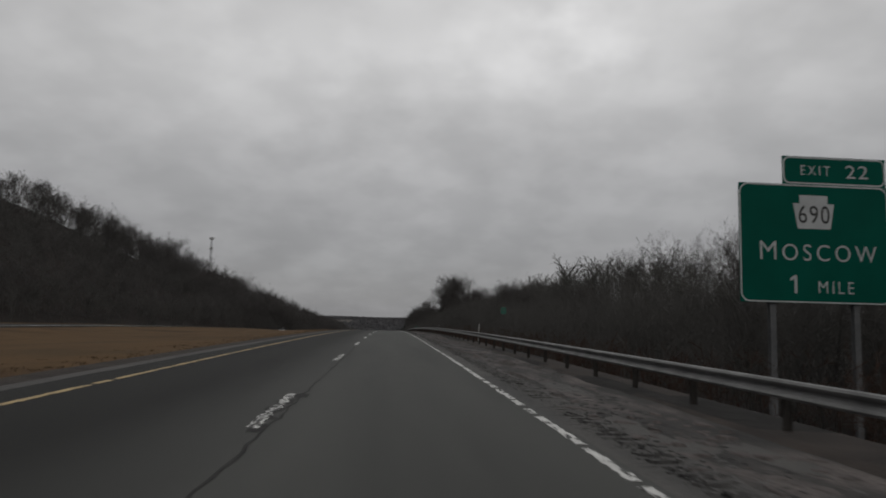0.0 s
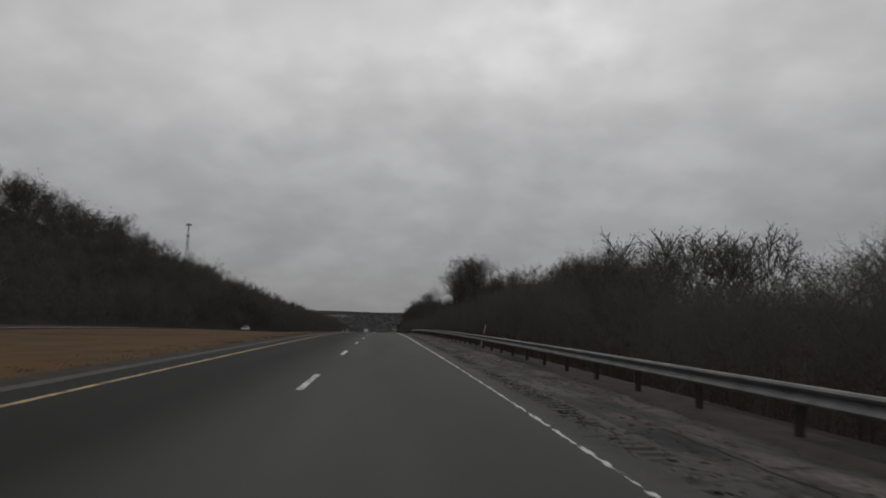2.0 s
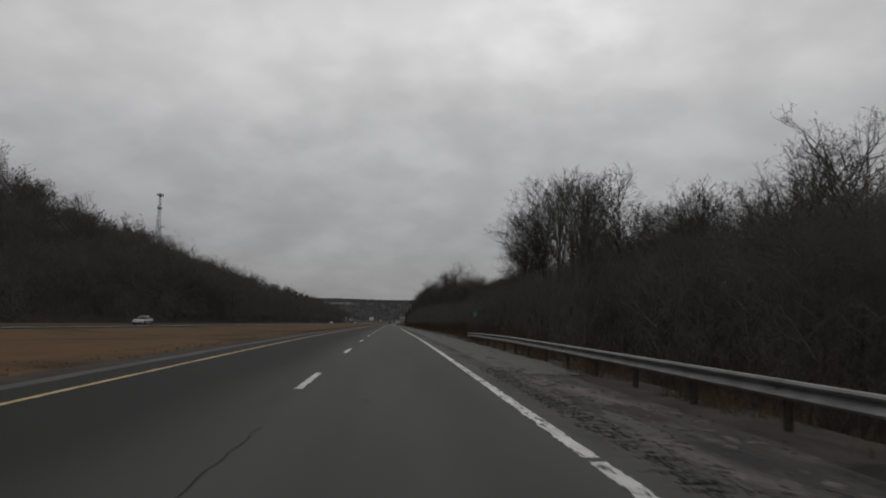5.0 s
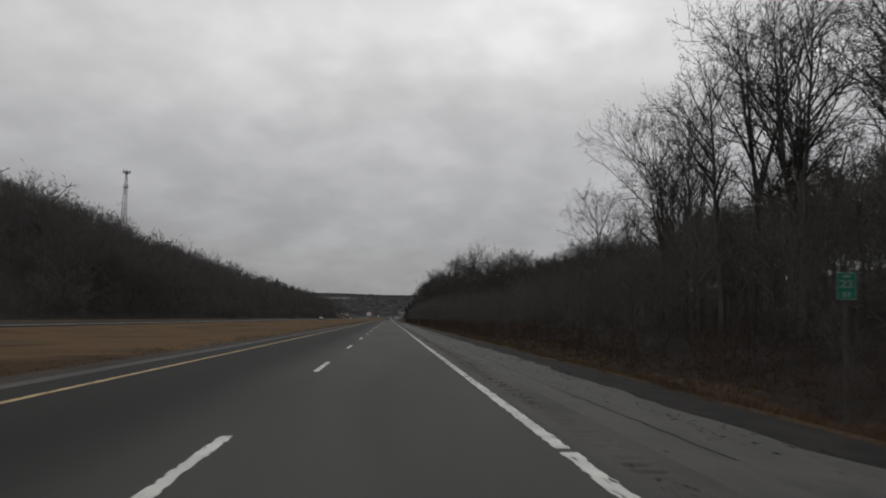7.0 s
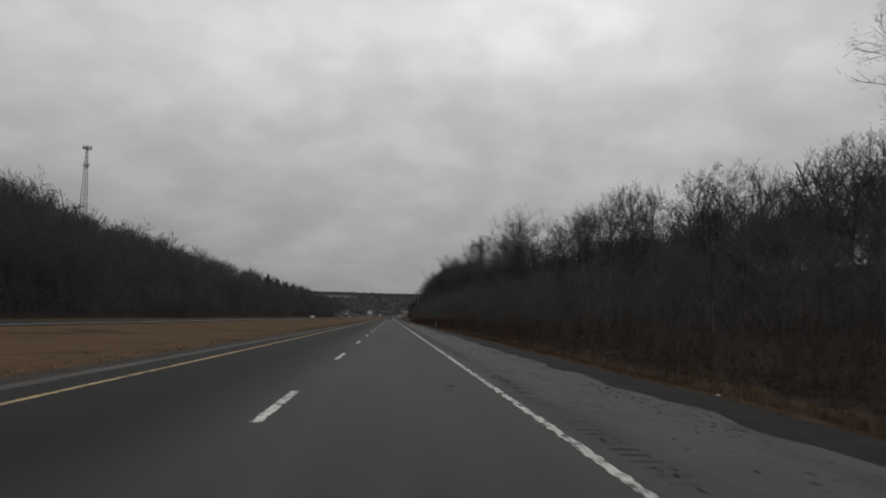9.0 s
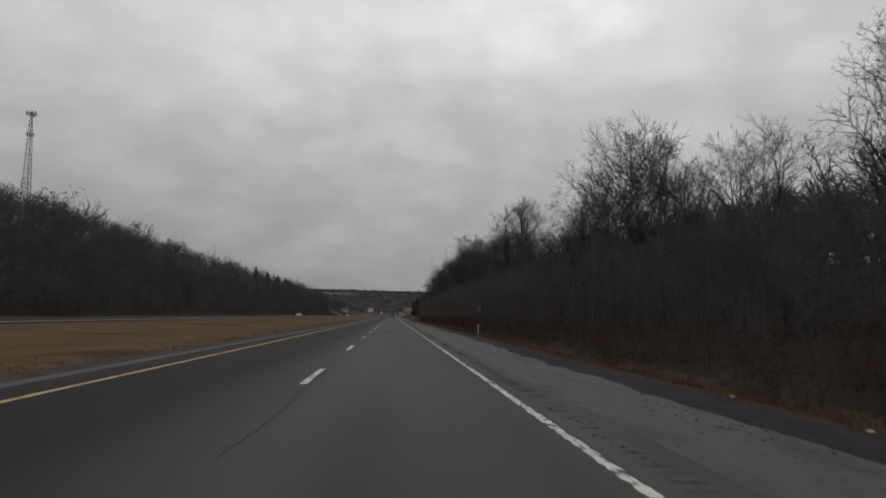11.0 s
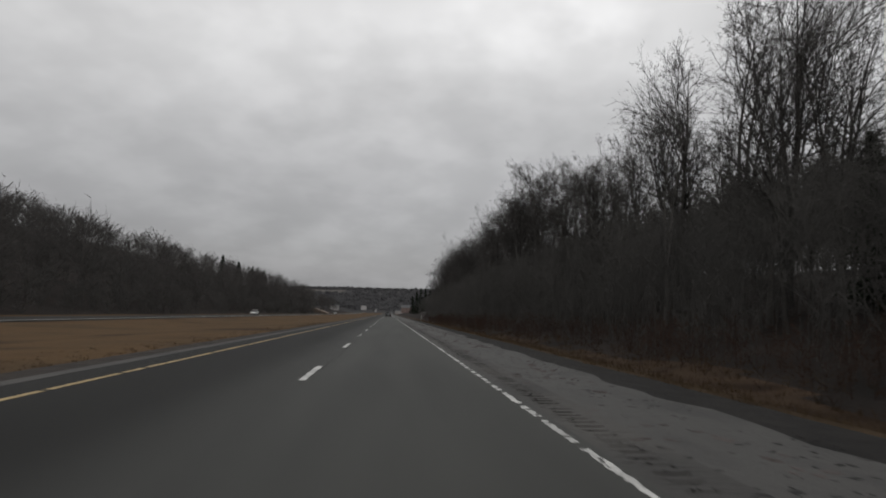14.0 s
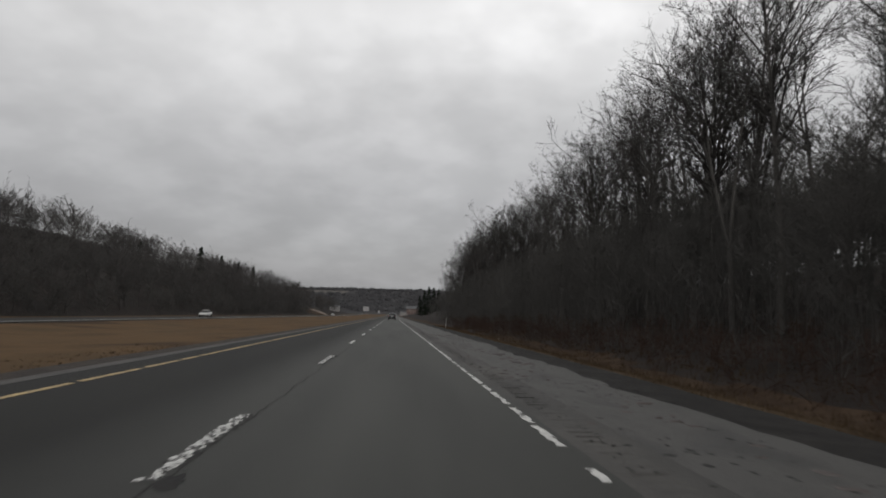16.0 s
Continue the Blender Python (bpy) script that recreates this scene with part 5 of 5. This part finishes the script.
# ---- vehicles ----
def loft(sections, mat, name, parent, label=""):
    """sections: rows of (y, half width low, half width high, z low, z high)."""
    bm = bmesh.new()
    rings = []
    for y, wl, wh, z0, z1 in sections:
        zm = z0 + (z1 - z0) * 0.55
        pts = [(-wl * 0.94, z0), (-wl, z0 + (z1 - z0) * 0.18), (-wl, zm), (-wh, z1 - 0.02), (-wh * 0.8, z1), (wh * 0.8, z1), (wh, z1 - 0.02), (wl, zm), (wl, z0 + (z1 - z0) * 0.18), (wl * 0.94, z0)]
        rings.append([bm.verts.new((x, y, z)) for x, z in pts])
    n = len(rings[0])
    for p, q in zip(rings[:-1], rings[1:]):
        for i in range(n):
            j = (i + 1) % n
            bm.faces.new((p[i], p[j], q[j], q[i]))
    bm.faces.new(rings[0])
    bm.faces.new(rings[-1][::-1])
    bmesh.ops.recalc_face_normals(bm, faces=bm.faces)
    ob = part(name, bm, mat, parent, label)
    ob.data.polygons.foreach_set("use_smooth", [True] * len(ob.data.polygons))
    ob.data.update()
    return ob


def wheel(parent, x, y, r):
    bm = bmesh.new()
    bmesh.ops.create_cone(bm, cap_ends=True, segments=24, radius1=r, radius2=r, depth=0.21, matrix=pose(0, 0, 0, 0, 90, 0))
    bmesh.ops.bevel(bm, geom=[e for e in bm.edges if abs(e.verts[0].co.x - e.verts[1].co.x) < 0.01], offset=0.03, segments=2, affect="EDGES")
    w = part("wheel", bm, M_RUBBER, parent)
    w.matrix_basis = pose(x, y, r)
    bm = bmesh.new()
    bmesh.ops.create_cone(bm, cap_ends=True, segments=18, radius1=r * 0.62, radius2=r * 0.62, depth=0.225, matrix=pose(0, 0, 0, 0, 90, 0))
    part("rim", bm, M_ZINC_DULL, w, "pale alloy rim")


def sedan(x, y, turn, paint, label):
    ob = thing("car", (x, y, zr(y) + 0.06 - sink(y)), label, "car", "cars on the highway", turn)
    loft([(-2.30, 0.70, 0.66, 0.42, 0.70), (-2.15, 0.84, 0.78, 0.30, 0.82), (-1.2, 0.91, 0.84, 0.24, 0.93), (0.3, 0.92, 0.86, 0.24, 0.97), (1.5, 0.91, 0.84, 0.26, 1.00), (2.15, 0.86, 0.78, 0.32, 0.97), (2.32, 0.74, 0.70, 0.45, 0.85)], paint, "body", ob)
    loft([(-1.15, 0.72, 0.70, 0.90, 0.95), (-0.35, 0.74, 0.60, 0.90, 1.38), (0.95, 0.74, 0.60, 0.92, 1.40), (1.75, 0.72, 0.66, 0.94, 1.00)], M_CARGLASS, "cabin_glass", ob, "dark tinted window glass")
    loft([(-0.42, 0.56, 0.54, 1.385, 1.40), (0.2, 0.60, 0.55, 1.38, 1.46), (0.9, 0.60, 0.54, 1.38, 1.44), (1.05, 0.54, 0.52, 1.37, 1.39)], paint, "roof_panel", ob)
    for sx in (-0.92, 0.92):
        for sy in (-1.42, 1.38):
            wheel(ob, sx * 0.9, sy, 0.33)
        part("mirror", boxed(sx - 0.09, sx + 0.09, -0.72, -0.60, 0.95, 1.07, 0.03), paint, ob)
        part("headlight", boxed(sx * 0.78 - 0.15, sx * 0.78 + 0.15, -2.24, -2.12, 0.60, 0.73, 0.03), M_LAMPGLASS, ob, "clear headlight")
        part("tail_light", boxed(sx * 0.78 - 0.14, sx * 0.78 + 0.14, 2.18, 2.28, 0.68, 0.84, 0.03), M_TAIL, ob, "red tail light")
    part("bumper", boxed(-0.74, 0.74, -2.34, -2.20, 0.30, 0.48, 0.04), M_RUBBER, ob)
    return ob


def suv(x, y, turn, paint, label):
    ob = thing("car", (x, y, zr(y)), label, "car", "cars on the highway", turn)
    loft([(-2.30, 0.78, 0.74, 0.45, 0.95), (-2.1, 0.90, 0.84, 0.38, 1.08), (-0.9, 0.93, 0.88, 0.34, 1.14), (1.8, 0.93, 0.88, 0.36, 1.18), (2.25, 0.90, 0.86, 0.42, 1.16), (2.34, 0.80, 0.80, 0.50, 1.05)], paint, "body", ob)
    loft([(-1.0, 0.80, 0.78, 1.08, 1.16), (-0.25, 0.82, 0.70, 1.08, 1.66), (2.0, 0.82, 0.70, 1.10, 1.68), (2.24, 0.80, 0.74, 1.10, 1.22)], M_CARGLASS, "cabin_glass", ob, "dark tinted window glass")
    loft([(-0.35, 0.66, 0.62, 1.66, 1.69), (0.6, 0.70, 0.66, 1.65, 1.75), (1.9, 0.70, 0.66, 1.65, 1.74), (2.06, 0.66, 0.62, 1.64, 1.69)], paint, "roof_panel", ob)
    for sx in (-0.92, 0.92):
        for sy in (-1.42, 1.42):
            wheel(ob, sx * 0.9, sy, 0.37)
        part("mirror", boxed(sx - 0.10, sx + 0.10, -0.62, -0.48, 1.10, 1.26, 0.03), paint, ob)
        part("tail_light", boxed(sx * 0.86 - 0.09, sx * 0.86 + 0.09, 2.22, 2.32, 0.86, 1.20, 0.03), M_TAIL, ob, "red tail light")
        part("headlight", boxed(sx * 0.78 - 0.16, sx * 0.78 + 0.16, -2.26, -2.1, 0.78, 0.94, 0.03), M_LAMPGLASS, ob, "clear headlight")
    part("bumper", boxed(-0.86, 0.86, 2.26, 2.42, 0.42, 0.66, 0.04), M_RUBBER, ob, "black rear bumper")
    part("number_plate", boxed(-0.16, 0.16, 2.345, 2.36, 0.74, 0.90), M_SIGNWHITE, ob, "blank pale number plate")
    return ob


suv(0.0, 620.0, 180, M_CARDARK, "dark sport utility vehicle in the driven lane ahead")
sedan(-39.6, 252.0, 0, M_CARSILVER, "silver saloon car on the opposite carriageway")
sedan(-40.0, 600.0, 0, M_CARWHITE, "white saloon car on the opposite carriageway")
sedan(-40.0, 905.0, 0, M_CARWHITE, "small white car far along the opposite carriageway")


# ---- things far down the road ----
def box_building(x, y, w, d, h, wallm, roofm, label, turn=0.0, rows=2, cols=5):
    z = ground(x, y)
    ob = thing("building", (x, y, z - 0.4), label, "building", turn=turn)
    part("wall", boxed(-w / 2, w / 2, -d / 2, d / 2, 0, h), wallm, ob)
    bm = bmesh.new()
    e, up = 0.5, w * 0.16
    a = [bm.verts.new(p) for p in ((-w / 2 - e, -d / 2 - e, h), (w / 2 + e, -d / 2 - e, h), (w / 2 + e, d / 2 + e, h), (-w / 2 - e, d / 2 + e, h), (-w / 2 - e, 0, h + up), (w / 2 + e, 0, h + up))]
    for f in ((0, 1, 5, 4), (2, 3, 4, 5), (0, 4, 3), (1, 2, 5), (3, 2, 1, 0)):
        bm.faces.new([a[i] for i in f])
    bmesh.ops.recalc_face_normals(bm, faces=bm.faces)
    part("roof", bm, roofm, ob)
    for i in range(cols):
        for k in range(rows):
            cx, cz = -w / 2 + w * (i + 0.5) / cols, h * (k + 0.55) / rows
            win = part("window", boxed(cx - 0.5, cx + 0.5, -d / 2 - 0.05, -d / 2 + 0.02, cz - 0.6, cz + 0.6), M_SIGNWHITE, ob)
            part("pane", boxed(cx - 0.42, cx + 0.42, -d / 2 - 0.06, -d / 2 - 0.045, cz - 0.52, cz + 0.52), M_CARGLASS, win)
    return ob


def far_sign(x, y, w, h, bottom, mat, label):
    ob = thing("far_road_sign", (x, y, zr(y)), label, "road sign", "far signs")
    for s in (-0.3, 0.3):
        part("post", boxed(w * s - 0.12, w * s + 0.12, 0.1, 0.3, -0.6, bottom + h), M_ZINC_DULL, ob)
    part("sign_panel", slab(round_rect(w, h, 0.2), 0, 0.06), mat, ob).matrix_basis = pose(0, 0, bottom + h / 2)
    return ob


far_sign(-29.0, 1180.0, 6.6, 5.0, 3.6, M_PALESIGN, "pale panel of a large sign far down the road")
far_sign(-14.5, 1160.0, 2.2, 3.0, 1.6, M_PALESIGN, "small pale sign far down the road")
box_building(-66.0, 1215.0, 11.0, 9.0, 5.0, M_PALEWALL, M_STEELGREY, "pale house among bare trees in the valley", 8, 1, 3)
box_building(24.0, 1190.0, 17.0, 10.0, 6.0, M_PINKWALL, M_STEELGREY, "long dull pinkish building beside the far road", -6, 2, 7)
box_building(12.5, 1210.0, 8.0, 6.0, 4.0, M_PALEWALL, M_STEELGREY, "small pale building beside the far road", -4, 1, 3)


# an earth ramp that climbs beside the opposite carriageway
bm = bmesh.new()
rows = [(-70.0, 900.0, 0.0), (-64.0, 905.0, 4.2), (-56.0, 912.0, 4.0), (-46.5, 922.0, 0.2)]
va = [bm.verts.new((x, y - 6, zr(y) + z)) for x, y, z in rows]
vb = [bm.verts.new((x - 4, y + 60, zr(y + 60) + z)) for x, y, z in rows]
for i in range(3):
    bm.faces.new((va[i], va[i + 1], vb[i + 1], vb[i]))
bm.faces.new(va)
ob = part("earth_bank", bm, M_SANDBANK, None)
tagged(ob, "bare sandy bank beside the far carriageway", "bank", kind="structure")


# ---- dry grass, litter ----
def blades(name, places, mat, label, seed, tall):
    r = np.random.RandomState(seed)
    p = np.repeat(np.array(places, dtype=np.float32), 7, 0)
    n = len(p)
    a = r.uniform(0, 2 * np.pi, n)
    h = r.uniform(0.5, 1.2, n) * tall
    w = 0.007 + 0.010 * r.rand(n)
    base = p[:, :3] + np.stack([r.uniform(-0.16, 0.16, n), r.uniform(-0.16, 0.16, n), np.full(n, -0.02)], 1)
    side = np.stack([np.cos(a) * w, np.sin(a) * w, np.zeros(n)], 1)
    lean = np.stack([r.uniform(-0.6, 0.6, n) * h, r.uniform(-0.6, 0.6, n) * h, h], 1)
    v = np.stack([base - side, base + side, base + lean], 1).reshape(-1, 3)
    f = np.arange(3 * n).reshape(-1, 3)
    return tagged(new(name, tri_mesh(name, v, f, mat)), label, "grass", kind="stuff")


rg = random.Random(77)
spots = []
for i in range(14000):
    y = rg.uniform(0, 330) if i % 2 else rg.uniform(170, 560)
    x = straw_edge(y) + 5.4 * rg.random()
    if y < 172 and i % 8:
        continue
    spots.append((x, y, ground(x, y)))
blades("dry_grass", spots, M_STRAW, "dry straw-coloured grass along the verge", 1, 0.22)
spots = []
for i in range(4200):
    y = rg.uniform(178, 560)
    x = straw_edge(y) - 0.25 + 0.9 * rg.random() ** 1.3 + 0.2 * rough(4.0, y, 1.3)
    spots.append((x, y, ground(x, y)))
blades("dry_grass", spots, M_TUFT, "pale straw along the edge of the cinders", 5, 0.16)
spots = []
for i in range(2600):
    y = rg.uniform(2, 480)
    x = PAVED_LEFT - 0.05 - 2.2 * rg.random() ** 1.5
    spots.append((x, y, ground(x, y)))
blades("dry_grass", spots, M_TUFT, "short dry brown grass of the median", 2, 0.07)
spots = []
for i in range(700):
    y = rg.uniform(142, 192)
    x = rg.uniform(5.0, 5.9)
    if noise.noise((x * 0.8, y * 0.35, 9.0)) > -0.05:
        spots.append((x, y, ground(x, y)))
blades("dry_grass", spots, M_TUFT, "pale dry grass clumps under the end of the guardrail", 8, 0.30)
# the matted straw where the verge meets the cinders
v, f = [], []
for j, y in enumerate(steps((178, 700, 0.6))):
    e = straw_edge(y) + 0.10 * noise.noise((0.4, y / 0.9, 3.0))
    w = 0.15 + 0.16 * noise.noise((0.9, y / 2.3, 7.0))
    v += [(e + w * (k - 1.5), y, ground(e + w * (k - 1.5), y) + (0.0, 0.055, 0.05, 0.0)[k] - 0.01) for k in range(4)]
    if j:
        f += [(4 * j - 4 + k, 4 * j - 3 + k, 4 * j + 1 + k, 4 * j + k) for k in range(3)]
tagged(new("dry_grass", mesh_from("dry_grass", v, f, M_TUFT)), "matted pale straw along the edge of the cinders", "grass", kind="stuff")
for i in range(34):
    y = rg.uniform(8, 560)
    x = rg.uniform(6.6, 9.2)
    bm = bmesh.new()
    bmesh.ops.create_icosphere(bm, subdivisions=1, radius=0.5)
    for v in bm.verts:
        v.co = Vector((v.co.x * 0.13 * rg.uniform(0.6, 1.3), v.co.y * 0.11 * rg.uniform(0.6, 1.3), v.co.z * 0.08 * rg.uniform(0.5, 1.4)))
    ob = part("litter", bm, M_PALEPOST, None)
    ob.matrix_basis = pose(x, y, ground(x, y) + 0.04, 0, 0, rg.uniform(0, 360))
    tagged(ob, "crumpled pale scrap of litter in the dry grass", "litter", "roadside litter")
